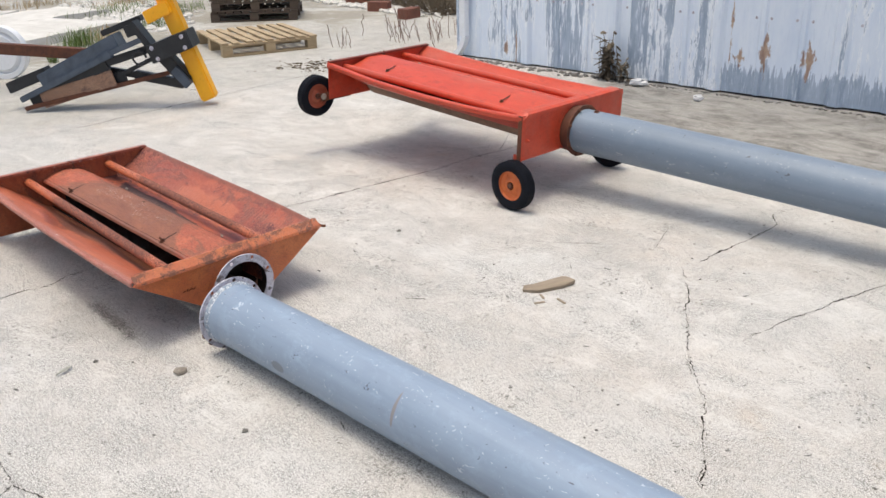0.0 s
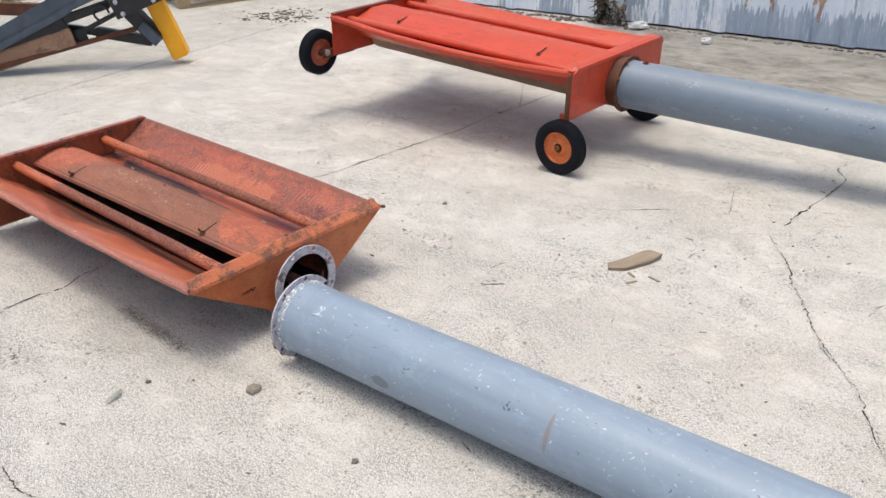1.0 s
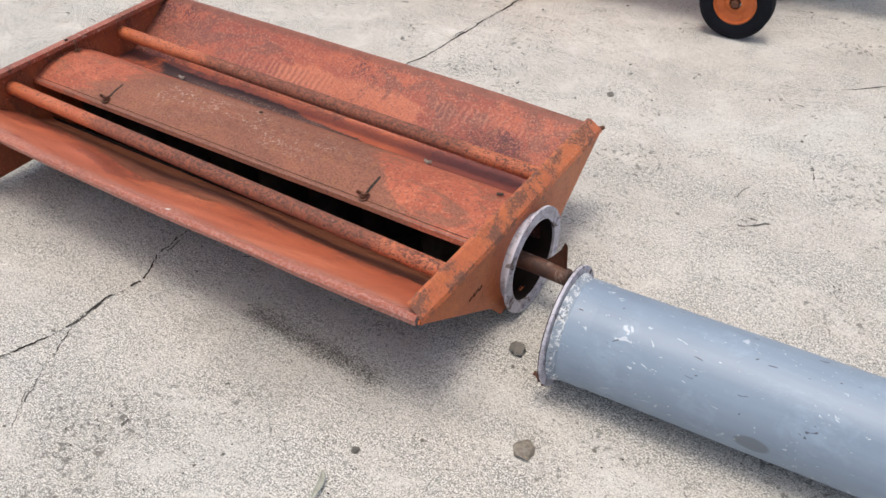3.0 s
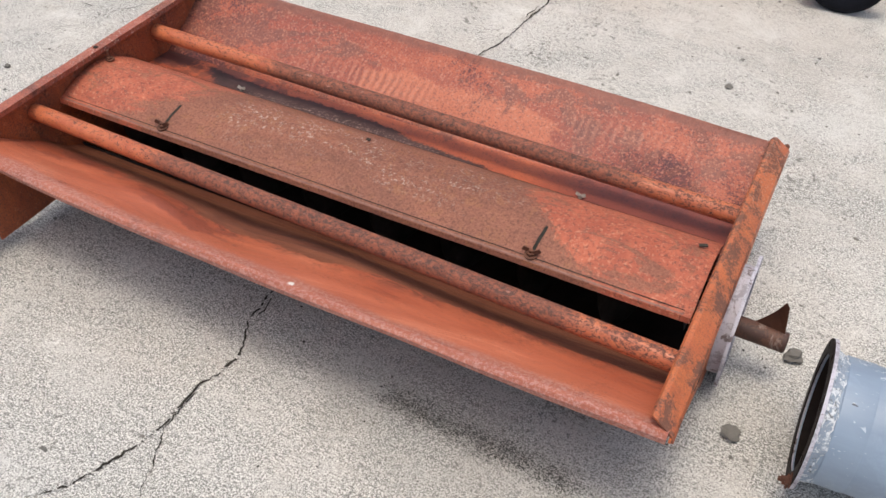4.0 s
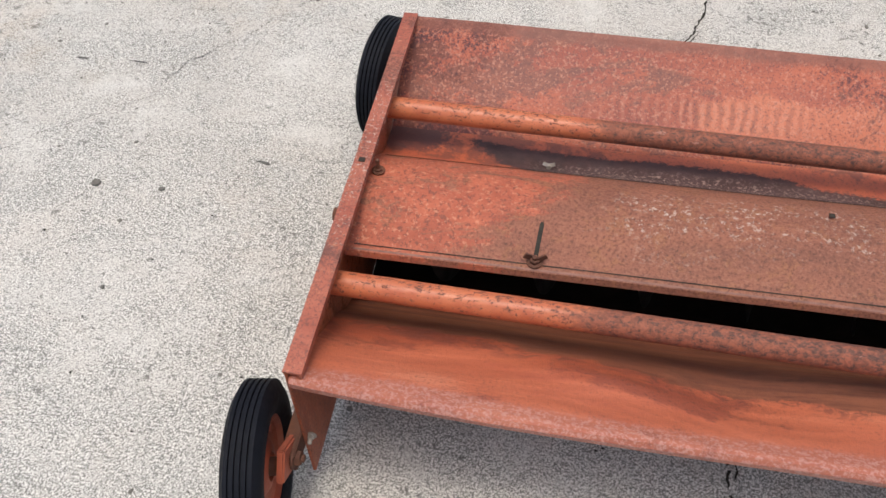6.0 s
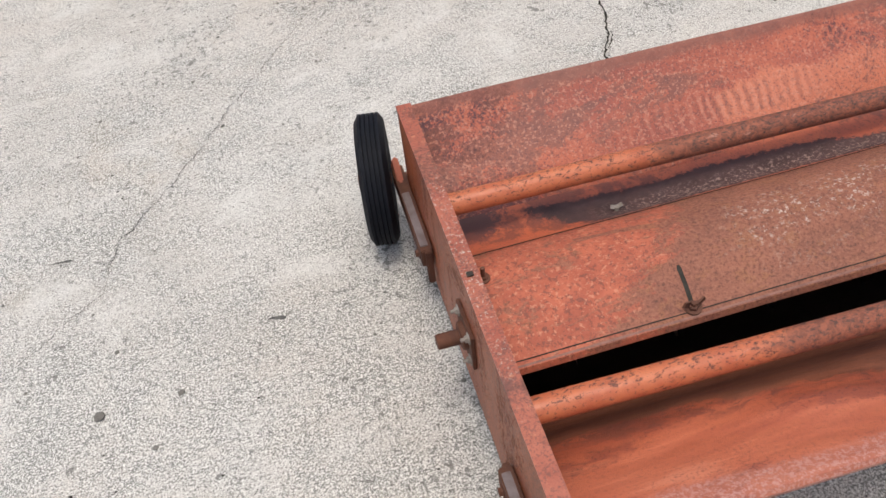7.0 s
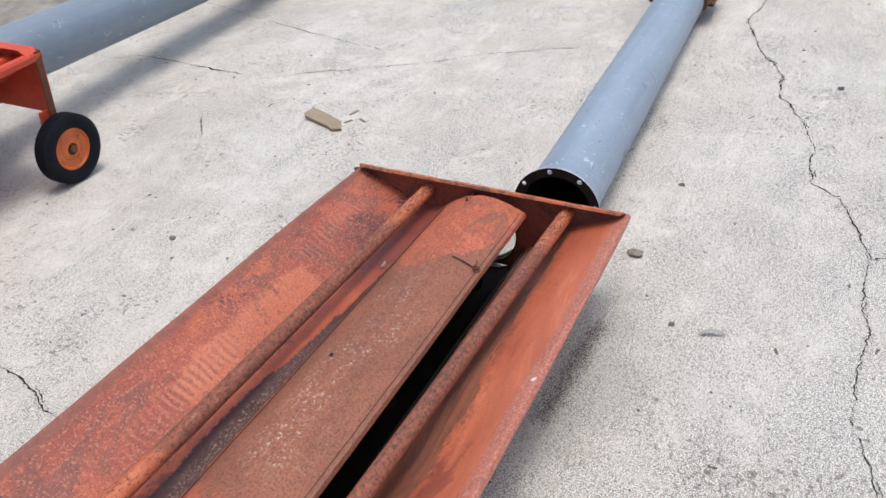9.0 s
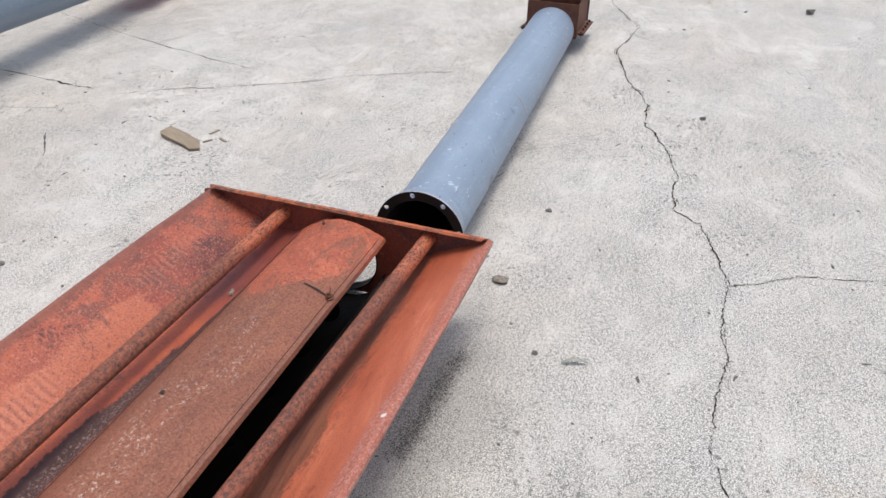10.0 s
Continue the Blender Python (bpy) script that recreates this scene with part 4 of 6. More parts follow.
# pits where grains have come out of the slab
bm = bmesh.new()
rnd = random.Random(51)
for k in range(9000):
    x, y = rnd.uniform(-2.6, 2.7), rnd.uniform(-1.7, 1.75)
    if noise.noise(Vector((x * 1.7, y * 1.7, 4))) < rnd.uniform(-0.6, 0.15):
        continue
    r = 0.0009 + 0.0032 * rnd.random() ** 4
    a0, sq = rnd.uniform(0, 6.28), rnd.uniform(0.4, 1.0)
    vs = [bm.verts.new((x + r * q * math.cos(a0 + t * 1.257), y + r * q * sq * math.sin(a0 + t * 1.257), 0.0011)) for t, q in ((t, rnd.uniform(0.5, 1.2)) for t in range(5))]
    bm.faces.new(vs)
tagged(part("surface_pits", bm, DIRT_AND_SHADE, ground), kind="stuff")

# broken board lying on the slab
bm = bmesh.new()
out = [(-0.115, -0.032), (-0.09, -0.045), (0.06, -0.038), (0.10, -0.046), (0.125, -0.01), (0.10, 0.012), (0.07, 0.036), (-0.06, 0.042), (-0.12, 0.03)]
top = [bm.verts.new((x, y, 0.020 + 0.006 * noise.noise(Vector((x * 20, y * 20, 1))))) for x, y in out]
low = [bm.verts.new((x * 0.97, y * 0.95, 0.0)) for x, y in out]
bm.faces.new(top), bm.faces.new(low[::-1])
for k in range(len(out)):
    j = (k + 1) % len(out)
    bm.faces.new((low[k], low[j], top[j], top[k]))
tagged(part("broken_board", bm, DRIFT_WOOD, matrix=pose(-0.735, -1.015, 0.001, 0, 2, 69) @ Matrix.Diagonal((0.93, 0.86, 0.8, 1))), "broken weathered grey-brown board lying on the concrete", "board")


for k, (x, y, l, a) in enumerate(((-0.772, -0.930, 0.020, 150), (-0.854, -0.950, 0.026, 165), (-0.800, -0.880, 0.022, 60))):
    tagged(part("splinter", box_bm((0, 0, 0.002), (l * 2, 0.011, 0.004), bevel=0.001), DRIFT_WOOD, matrix=pose(x, y, 0, 0, 0, a)), "dark wood splinter beside the broken board", "splinter", "wood splinters")


# ---- shed wall ----
SHED_Y, SHED_X0, SHED_X1, SHED_H = -4.83, -4.2, 3.72, 4.0
shed = tagged(part("wall_shed", box_bm(((SHED_X0 + SHED_X1) / 2, SHED_Y - 0.17, SHED_H / 2), (SHED_X1 - SHED_X0 - 0.02, 0.16, SHED_H - 0.03), bevel=0), OLD_WOOD),
              "shed wall of ribbed metal sheets in peeling pale blue paint", "wall", kind="structure")
shed.matrix_basis = SHED


def ribbed_panel(width):
    prof = [(0.0, 0.0)]
    for c, w, h in ((0.070, 0.075, 0.040), (0.36, 0.035, 0.018), (0.68, 0.035, 0.018)):
        prof += [(c - w / 2 - h * 0.7, 0), (c - w / 2, h), (c + w / 2, h), (c + w / 2 + h * 0.7, 0)]
    prof.append((width, 0.0))
    bm = bmesh.new()
    zs = [0.02, 0.35, 1.2, 2.4, SHED_H]
    cols = [[bm.verts.new((x, y + 0.004 * noise.noise(Vector((x * 3, z * 1.3, 8))), z - 0.012 * abs(noise.noise(Vector((x * 6, 0.3, 2)))) * (z < 0.03))) for z in zs] for x, y in prof]
    for a in range(len(cols) - 1):
        for b in range(len(zs) - 1):
            bm.faces.new((cols[a][b], cols[a + 1][b], cols[a + 1][b + 1], cols[a][b + 1]))
    got = bmesh.ops.extrude_face_region(bm, geom=bm.faces[:])      # the sheet's thickness
    bmesh.ops.translate(bm, vec=(0, -0.003, 0), verts=[e for e in got["geom"] if isinstance(e, bmesh.types.BMVert)])
    bmesh.ops.recalc_face_normals(bm, faces=bm.faces)
    return bm


PANEL_W = 0.985
first = part("panel", ribbed_panel(PANEL_W), PEELING, shed, matrix=pose(0, 0, 0))
for k in range(8):
    x = SHED_X1 - PANEL_W * (k + 1)
    p = first if k == 0 else new("panel", first.data)
    p.parent = shed
    p.matrix_basis = pose(x, SHED_Y - 0.055 + 0.001 * (k % 2), 0)
    for s, (dx, z) in enumerate([(d, z) for z in (0.62, 1.9) for d in (0.12, 0.30, 0.42, 0.62, 0.74, 0.93)]):
        if k in (0, 1, 2, 3, 4):
            part("screw", bolt_bm((x + dx, SHED_Y - 0.054, z), (0, 1, 0), 0.007, 0.0), FLANGE_GREY, shed)
side = part("panel", ribbed_panel(PANEL_W), PEELING, shed, matrix=pose(SHED_X1 - 0.03, SHED_Y - 1.03, 0, 0, 0, 90) @ pose(0, 0, 0))

# downspout at the corner
ds = thing("downspout", SHED @ pose(3.55, SHED_Y, 0), "white painted metal downspout on the shed corner", "downspout")
part("pipe", box_bm((0, 0.02, 1.9), (0.085, 0.07, 3.35), bevel=0.008), WHITE_PAINT, ds)
part("elbow", sheet_bm(8, 1, lambda u, v: (0.16 * (1 - math.cos(u * 1.25)) + 0.06 * u, 0.055 if v else -0.012, 0.235 - 0.2 * math.sin(u * 1.35)), 0.05), WHITE_PAINT, ds)
part("strap", box_bm((0, 0.024, 0.62), (0.10, 0.075, 0.018), bevel=0.002), WHITE_PAINT, ds)

# dead weed against the wall, and rubbish along its foot
def weed(name, m, n, h, mat, label, seed, lean=0.25, leaf=0.035, spread=1.0):
    rnd = random.Random(seed)
    bm = bmesh.new()
    for k in range(n):
        a, l = rnd.uniform(0, 6.28), h * rnd.uniform(0.45, 1)
        base = Vector((rnd.gauss(0, 0.035) * spread, rnd.gauss(0, 0.02) * spread, 0))
        tip = base + Vector((math.cos(a) * lean * l, abs(math.sin(a)) * lean * 0.5 * l, l))
        prev = base
        for s in range(1, 6):
            p = base.lerp(tip, s / 5) + Vector((rnd.gauss(0, 0.008), rnd.gauss(0, 0.008), -0.25 * lean * l * (s / 5) ** 3))
            mm, ll = frame_along(prev, p)
            add_lathe(bm, [(0.0035, 0), (0.0028, ll)], mm, 5)
            prev = p
            for _ in range(2):
                d = Vector((rnd.gauss(0, 1), rnd.gauss(0, 1), rnd.gauss(-0.5, 0.6))).normalized()
                e = d.cross(Vector((0, 0, 1))).normalized() * leaf * 0.22
                q = prev + d * leaf * rnd.uniform(0.5, 1.3)
                bm.faces.new([bm.verts.new(c) for c in (prev, prev.lerp(q, 0.5) + e, q, prev.lerp(q, 0.5) - e)])
    return tagged(part(name, bm, mat, matrix=m), label, "weed", kind="stuff" if spread > 1 else "")


weed("dead_weed", SHED @ pose(1.80, SHED_Y + 0.06, 0), 18, 0.46, DRY_LEAF, "dead brown weed standing against the shed wall", 3, 0.12, 0.09)
weed("dead_weed", SHED @ pose(1.64, SHED_Y + 0.07, 0), 12, 0.24, DRY_LEAF, "low dead brown weed at the foot of the shed wall", 5, 0.4, 0.05)
weed("dry_stalks", FAR @ pose(4.75, -5.38, 0), 30, 0.40, TWIG, "sparse dry stalks growing out of a joint", 7, 0.35, 0.022, 9.0)
weed("dry_stalks", FAR @ pose(5.14, -4.46, 0), 6, 0.28, TWIG, "thin dry stalk growing out of a joint", 8, 0.3, 0.02, 2.0)
tagged(part("plastic_bottle", blob_bm(0.042, 12, 0.75, 2), CLEAR_BAG, smooth=True, matrix=SHED @ pose(1.42, SHED_Y + 0.14, 0, 0, 0, 20) @ Matrix.Diagonal((1.7, 0.9, 1, 1))), "crumpled clear white plastic bottle by the shed", "bottle")
tagged(part("crumpled_paper", blob_bm(0.038, 17, 0.6, 2), CLEAR_BAG, matrix=SHED @ pose(0.76, -4.5, 0, 0, 0, 70)), "crumpled white paper lying near the shed wall", "litter")
bm = bmesh.new()
rnd = random.Random(21)
for k in range(420):
    x = rnd.uniform(-1.2, 3.7)
    y = SHED_Y + 0.02 + abs(rnd.gauss(0, 0.06 if x > 1.4 else 0.03))
    r = rnd.uniform(0.004, 0.022) * (1 if x > 1.2 else 0.6)
    g = bmesh.ops.create_icosphere(bm, subdivisions=1, radius=r)["verts"]
    bmesh.ops.transform(bm, matrix=pose(x, y, r * 0.3, rnd.uniform(0, 60), 0, rnd.uniform(0, 360)) @ Matrix.Diagonal((rnd.uniform(0.7, 2), 1, 0.5, 1)), verts=g)
tagged(part("wall_rubble", bm, STONE, matrix=SHED), "pale paint flakes and stone rubble along the wall foot", "rubble", kind="stuff")


# ---- the machines ----
def wheel(parent, at, axis, r, w, rim_mat, flip=1, toe=0):
    """A small solid-tyred wheel; axis x or y; flip: the side on which the hub stands out."""
    turn = pose(0, 0, 0, 0, 90 * flip, 0) if axis == "x" else pose(0, 0, 0, -90 * flip, 0, 0)
    m = pose(*at, 0, 0, toe) @ turn
    h = w / 2
    bm = bmesh.new()
    prof = [(r * 0.60, -h * 0.72), (r * 0.74, -h * 0.96), (r * 0.90, -h * 0.92), (r * 0.975, -h * 0.70)]
    for g in (-0.56, -0.28, 0.0, 0.28, 0.56):                    # ribs and grooves of the tread
        prof += [(r, h * (g - 0.105)), (r, h * (g + 0.085)), (r * 0.965, h * (g + 0.10)), (r * 0.965, h * (g + 0.16))]
    prof = prof[:-2] + [(r * 0.975, h * 0.70), (r * 0.90, h * 0.92), (r * 0.74, h * 0.96), (r * 0.60, h * 0.72), (r * 0.56, 0)]
    add_lathe(bm, prof, None, 56, closed=True)
    tyre = part("wheel", bm, RUBBER, parent, "black rubber tyre", True, m)
    bm = bmesh.new()
    add_lathe(bm, [(r * 0.60, -h * 0.5), (r * 0.60, h * 0.66), (r * 0.565, h * 0.70), (r * 0.53, h * 0.42), (r * 0.33, h * 0.30), (r * 0.26, h * 0.52), (r * 0.17, h * 0.60),
                   (r * 0.17, -h * 0.6), (r * 0.30, -h * 0.3), (r * 0.53, -h * 0.42)], None, 40, closed=True)
    part("rim", bm, rim_mat, tyre, "", True)
    bm = bmesh.new()
    add_lathe(bm, [(r * 0.11, -h * 1.2), (r * 0.11, h * 0.8), (r * 0.08, h * 0.92)], None, 18)
    part("hub", bm, RUSTY, tyre, "rusty hub and axle end", True)
    for k in range(4):
        a = 0.6 + k * math.pi / 2
        part("wheel_bolt", bolt_bm((r * 0.43 * math.cos(a), r * 0.43 * math.sin(a), h * 0.36), (0, 0, 1), r * 0.045, 0), rim_mat, tyre)
    return tyre


def hopper(root, L, W, red, orange, cover_mat, sag, end_drop, v_front, flare, near_pipe, far_pipe, near_edge, sheets, pipe_mat, dent):
    """The low intake hopper, built along x from its tube end (0) to its wheel end (L).
    flare: how far the near rim stands out at the wheel end; the pipes' (y, z) and the cover's near edge are given at both ends."""
    hw = W / 2
    rim_z = 0.274 if v_front else 0.264
    fx0 = -0.036 if v_front else 0.0              # where the front plate stands

    def side(sign, name, label):
        rim = [(0.008, -0.015), (0.0095, -0.004), (0.006, 0.0), (-0.001, -0.001), (-0.010, -0.006)] if v_front else [(0.010, -0.022), (0.012, -0.004), (0.008, 0.001), (-0.012, 0.0), (-0.02, -0.008)]
        prof = [(hw + dy, rim_z + dz) for dy, dz in rim] + [
                (0.33, 0.214), (0.25, 0.160), (0.18, 0.116), (0.150, 0.098), (0.120, 0.092)]
        if v_front:
            prof[5:] = [(0.335, 0.240), (0.265, 0.203), (0.212, 0.172), (0.165, 0.125), (0.125, 0.100)]

        def f(u, v):
            k = v * (len(prof) - 1)
            a = min(int(k), len(prof) - 2)
            y = prof[a][0] + (k - a) * (prof[a + 1][0] - prof[a][0])
            z = prof[a][1] + (k - a) * (prof[a + 1][1] - prof[a][1])
            b = math.sin(math.pi * u) ** 0.8 if 0 < u < 1 else 0.0
            e = max(0.0, (y - 0.12) / (hw - 0.12))
            down = -0.5 * sag if v_front and sign < 0 else sag
            z -= down * b * e
            if v_front and sign < 0:
                z += 0.024 * u * max(0.0, 2 * e - 1)
            elif v_front:
                z += 0.018 * max(0.0, (u - 0.8) / 0.2) ** 2 * max(0.0, 2 * e - 1)
            y += 0.3 * down * b * e + (flare * u * e if sign > 0 else 0)
            z += 0.004 * e * noise.noise(Vector((u * 5, v * 2, 3 + sign))) + dent * math.sin(math.pi * e) * noise.noise(Vector((u * 4 - v * 3, v * 5, 9 + sign)))
            if v_front and sign > 0:               # dented where the brace pipe was knocked
                z -= 0.019 * math.exp(-((u - 0.60) / 0.08) ** 2) * max(0.0, 1 - abs(e - 0.55) / 0.35) - 0.006 * math.exp(-((u - 0.72) / 0.05) ** 2) * max(0.0, 1 - abs(e - 0.6) / 0.3)
            return (fx0 + 0.003 + u * (L - (0.010 if v_front else 0.008) - fx0), sign * y, z)

        if not v_front:                           # rust along the bare edge of the rim
            part("rim_edge", sheet_bm(60, 2, lambda u, v: Vector(f(u, 0.02 + v * 0.075)) + Vector((0, sign * 0.0014, 0)), 0.001), RUSTY, root, "rust-brown bare rim edge")
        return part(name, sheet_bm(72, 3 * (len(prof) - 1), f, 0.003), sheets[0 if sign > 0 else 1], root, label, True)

    side(1, "side_sheet", "sloping side sheet of the hopper")
    side(-1, "side_sheet", "sloping side sheet of the hopper")
    # trough under the auger; the rusty hopper's near-black carries the shade inside
    part("trough", sheet_bm(10, 18, lambda u, v: (fx0 + 0.004 + u * (L - 0.0098 - fx0), 0.121 * math.cos(math.radians(-12 - 156 * v)), 0.130 + 0.121 * math.sin(math.radians(-12 - 156 * v))), 0.003), DARK_IRON if v_front else DUSTY, root, "near-black steel trough" if v_front else "dusty brown steel trough", True)
    # end plates
    hole = ((-0.012 if v_front else 0.0, 0.132 if v_front else 0.130), 0.103)
    if v_front:
        out = [(-hw - 0.004, 0.268), (hw + 0.004, 0.268), (hw + 0.008, 0.262), (0.135, 0.084), (0.09, 0.03), (-0.09, 0.03), (-0.135, 0.084), (-hw - 0.008, 0.262)]
    else:
        out = [(-hw - 0.012, 0.272), (hw + 0.012, 0.272), (hw + 0.012, 0.04), (-hw - 0.012, 0.04)]
    part("front_plate", poly_plate_bm(out, 0.004, lambda p, d: (fx0 - d, p[0], p[1]), hole), PANEL_ORANGE if v_front else orange, root)
    if v_front:
        part("front_liner", poly_plate_bm([(p * 0.985, q) for p, q in out], 0.001, lambda p, d: (fx0 + 0.0035 - d, p[0], p[1]), hole), red, root, "dull red inner face of the front plate")
        lip = [(0.000, 0.286), (-0.004, 0.292), (-0.012, 0.292), (-0.040, 0.270), (-0.044, 0.260)]
        part("front_lip", sheet_bm(24, len(lip) - 1, lambda u, v: (lip[round(v * 4)][0], (u - 0.5) * (W - 0.02 + 0.03 * v), lip[round(v * 4)][1] + 0.0015 * noise.noise(Vector((u * 12, v, 0)))), 0.004), LIP_PAINT, root, "rust-flaked folded lip")
        part("corner_pin", rod_bm((-0.03, -hw - 0.005, 0.262), (-0.035, -hw - 0.03, 0.255), 0.006, 10), RUSTY, root)
    else:
        lip = [(0.055, 0.281), (0.012, 0.283), (-0.008, 0.276), (-0.010, 0.262)]
        part("front_lip", sheet_bm(24, len(lip) - 1, lambda u, v: (lip[round(v * 3)][0], (u - 0.5) * (W + 0.020), lip[round(v * 3)][1] - 0.02 * max(0, abs(u - 0.5) * 2 - 0.93) / 0.07), 0.003), red, root, "folded red top lip")
        part("edge_fold", box_bm((0.012, hw + 0.012, 0.155), (0.026, 0.004, 0.23), bevel=0.001), RUSTY, root, "rusty folded edge")
        part("edge_fold", box_bm((0.012, -hw - 0.012, 0.155), (0.026, 0.004, 0.23), bevel=0.001), RUSTY, root, "rusty folded edge")
        part("plate_bolt", bolt_bm((-0.004, hw - 0.03, 0.14), (-1, 0, 0), 0.009, 0.018), red, root)
        part("plate_bolt", bolt_bm((-0.004, -hw + 0.02, 0.10), (-1, 0, 0), 0.009, 0.03), RUSTY, root)
    top = 0.304 if v_front else 0.275
    z0 = top - end_drop
    part("back_plate", box_bm((L - 0.003, flare / 2, (top + z0) / 2), (0.005, W + 0.01 + flare, end_drop), bevel=0.001), orange, root, "back end plate")
    part("back_lip", sheet_bm(20, 3, lambda u, v: (L + 0.001 - 0.027 * min(1, v * 1.5), flare / 2 + (u - 0.5) * (W + 0.01 + flare), top + 0.0025 - 0.012 * max(0, v - 0.67) * 3 + 0.001 * noise.noise(Vector((u * 9, 2, 1)))), 0.004), BACK_LIP if v_front else DARK_RED, root, "worn folded lip of the back plate")
    # holes are dark blocks on the surface, coloured as their shade
    part("lip_hole", box_bm((L - 0.012, 0.0, top + 0.0035), (0.010, 0.008, 0.003), bevel=0), BLACK_GAP, root)
    # brace pipes
    for (ya, za), (yb, zb) in (near_pipe, far_pipe):
        part("brace_pipe", rod_bm((fx0 + 0.002, ya, za), (L - 0.006, yb, zb), 0.0195, 24), pipe_mat, root, "", True)
    # slide cover over the auger, bent down at its far side, and the fixed strip below that
    far_edge = (-0.104, -0.096) if v_front else (-0.032, -0.030)

    def ridge(y):                                 # the far slope of the old cover
        pts = ((0.012, 0.2705), (-0.025, 0.2660), (-0.055, 0.2500), (-0.085, 0.2300), (-0.102, 0.2175), (-0.120, 0.2060), (-0.146, 0.1880), (-0.185, 0.1845), (-0.222, 0.1835))
        for (ya, za), (yb, zb) in zip(pts, pts[1:]):
            if y >= yb:
                break
        return za + (zb - za) * (y - ya) / (yb - ya)

    def cover(u, v):
        n, f = near_edge[0] + u * (near_edge[1] - near_edge[0]), far_edge[0] + u * (far_edge[1] - far_edge[0])
        if v_front:
            cov = [(n + 0.003, 0.2320), (n, 0.2410), (n - 0.045, 0.2590), (0.045, 0.2690), (0.005, 0.2710), (0.4 * f, ridge(0.4 * f) + 0.002), (0.75 * f, ridge(0.75 * f) + 0.003), (f, ridge(f) + 0.003)]
        else:                                     # the newer cover has a steeper near side
            cov = [(n + 0.003, 0.212), (n, 0.221), (n - 0.05, 0.233), (0.115, 0.262), (0.012, 0.263), (-0.010, 0.2605), (f + 0.005, 0.2570), (f, 0.2535)]
        y, z = cov[round(v * 7)]
        return (0.006 + u * (L - (0.015 if v_front else 0.032)), y + 0.0015 * noise.noise(Vector((u * 6, 1, v))), z - (0.001 if v_front else 0.003) * math.sin(math.pi * u))

    part("cover_plate", sheet_bm(30, 7, cover, 0.003), cover_mat, root, "long rust-brown slide cover" if v_front else "long red slide cover", True)
    if v_front:
        dfl = [(y, ridge(y) - 0.0045) for y in (-0.030, -0.085, -0.102, -0.120, -0.146, -0.185, -0.222)]
    else:
        dfl = [(-0.012, 0.2490), (-0.056, 0.2430), (-0.128, 0.206), (-0.200, 0.118)]
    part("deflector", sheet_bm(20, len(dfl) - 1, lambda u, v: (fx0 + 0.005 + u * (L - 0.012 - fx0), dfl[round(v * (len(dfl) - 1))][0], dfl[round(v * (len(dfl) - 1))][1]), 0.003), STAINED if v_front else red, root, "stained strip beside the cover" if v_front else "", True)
    if v_front:
        # the far dark line is shade under the cover edge, laid as a ribbon
        for name, va, vb, q0, q1, mat, text in (("edge_line", 1, 2, 0.0075, 0.0092, DIRT_AND_SHADE, "dark line along the cover edge"), ("edge_line", 7, 6, -0.001, 0.0034, DIRT_AND_SHADE, "dark line along the cover edge"), ("worn_edge", 1, 2, -0.001, 0.0022, WORN_EDGE, "pale worn cover edge")):
            bm = bmesh.new()
            rows = []
            for k in range(41):
                u = 0.01 + 0.98 * k / 40
                p, s = Vector(cover(u, va / 7)), Vector(cover(u, vb / 7))
                d = (s - p).normalized()
                rows.append([bm.verts.new(p + d * q + Vector((0, 0, 0.0042 + 0.0006 * (va == 7)))) for q in (q0, q1)])
            for (p, q), (p2, q2) in zip(rows, rows[1:]):
                bm.faces.new((p, q, q2, p2))
            part(name, bm, mat, root, text)
    bm = bmesh.new()                              # dark strip laid as the seam's shade beside the cover
    rows = [[bm.verts.new(Vector(cover(0.01 + 0.98 * k / 40, 1.0)) + (Vector((0, q - 0.0005, 0.7 * q - 0.0010)) if v_front else Vector((0, q, -0.16 * (abs(q) - 0.001))))) for q in (0.001, -0.0115 if v_front else -0.0050)] for k in range(41)]
    for (p, q), (p2, q2) in zip(rows, rows[1:]):
        bm.faces.new((p, q, q2, p2))
    part("seam", bm, DIRT_AND_SHADE if v_front else RUSTY, root, "dark strip standing for the shade in the cover seam")
    for x in ((0.208 * L, 0.796 * L) if v_front else (0.214 * L, 0.803 * L)):
        def lie(y, lift, x=x):                    # a place lying on the cover
            u = (x - 0.006) / (L - (0.015 if v_front else 0.032))
            pts = [cover(u, v / 7) for v in range(7, -1, -1)]
            for p, q in zip(pts, pts[1:]):
                if p[1] <= y <= q[1]:
                    return p[2] + (q[2] - p[2]) * (y - p[1]) / (q[1] - p[1]) + lift
            return pts[-1][2] + lift

        ye = near_edge[0] + x / L * (near_edge[1] - near_edge[0]) - 0.017 if v_front else 0.195
        # slot drawn as a dark strip in place of its shaded opening
        bm = bmesh.new()
        rows = []
        for k in range(13):
            y = ye - 0.060 + 0.060 * k / 12
            w = (0.0035 if v_front else 0.005) * (0.55 if k in (0, 12) else 1)
            rows.append([bm.verts.new((x + s * w - 0.004 * (1 - k / 12), y, lie(y, 0.0042 if v_front else 0.0075))) for s in (-1, 1)])
        for (p, q), (p2, q2) in zip(rows, rows[1:]):
            bm.faces.new((p, q, q2, p2))
        part("slot", bm, DIRT_AND_SHADE, root)
        part("slot_bolt", bolt_bm((x, ye + 0.004, lie(ye, 0.001)), (0.05, 0.1, 1), 0.0085, 0.013), RUSTY, root)
        bm = bmesh.new()
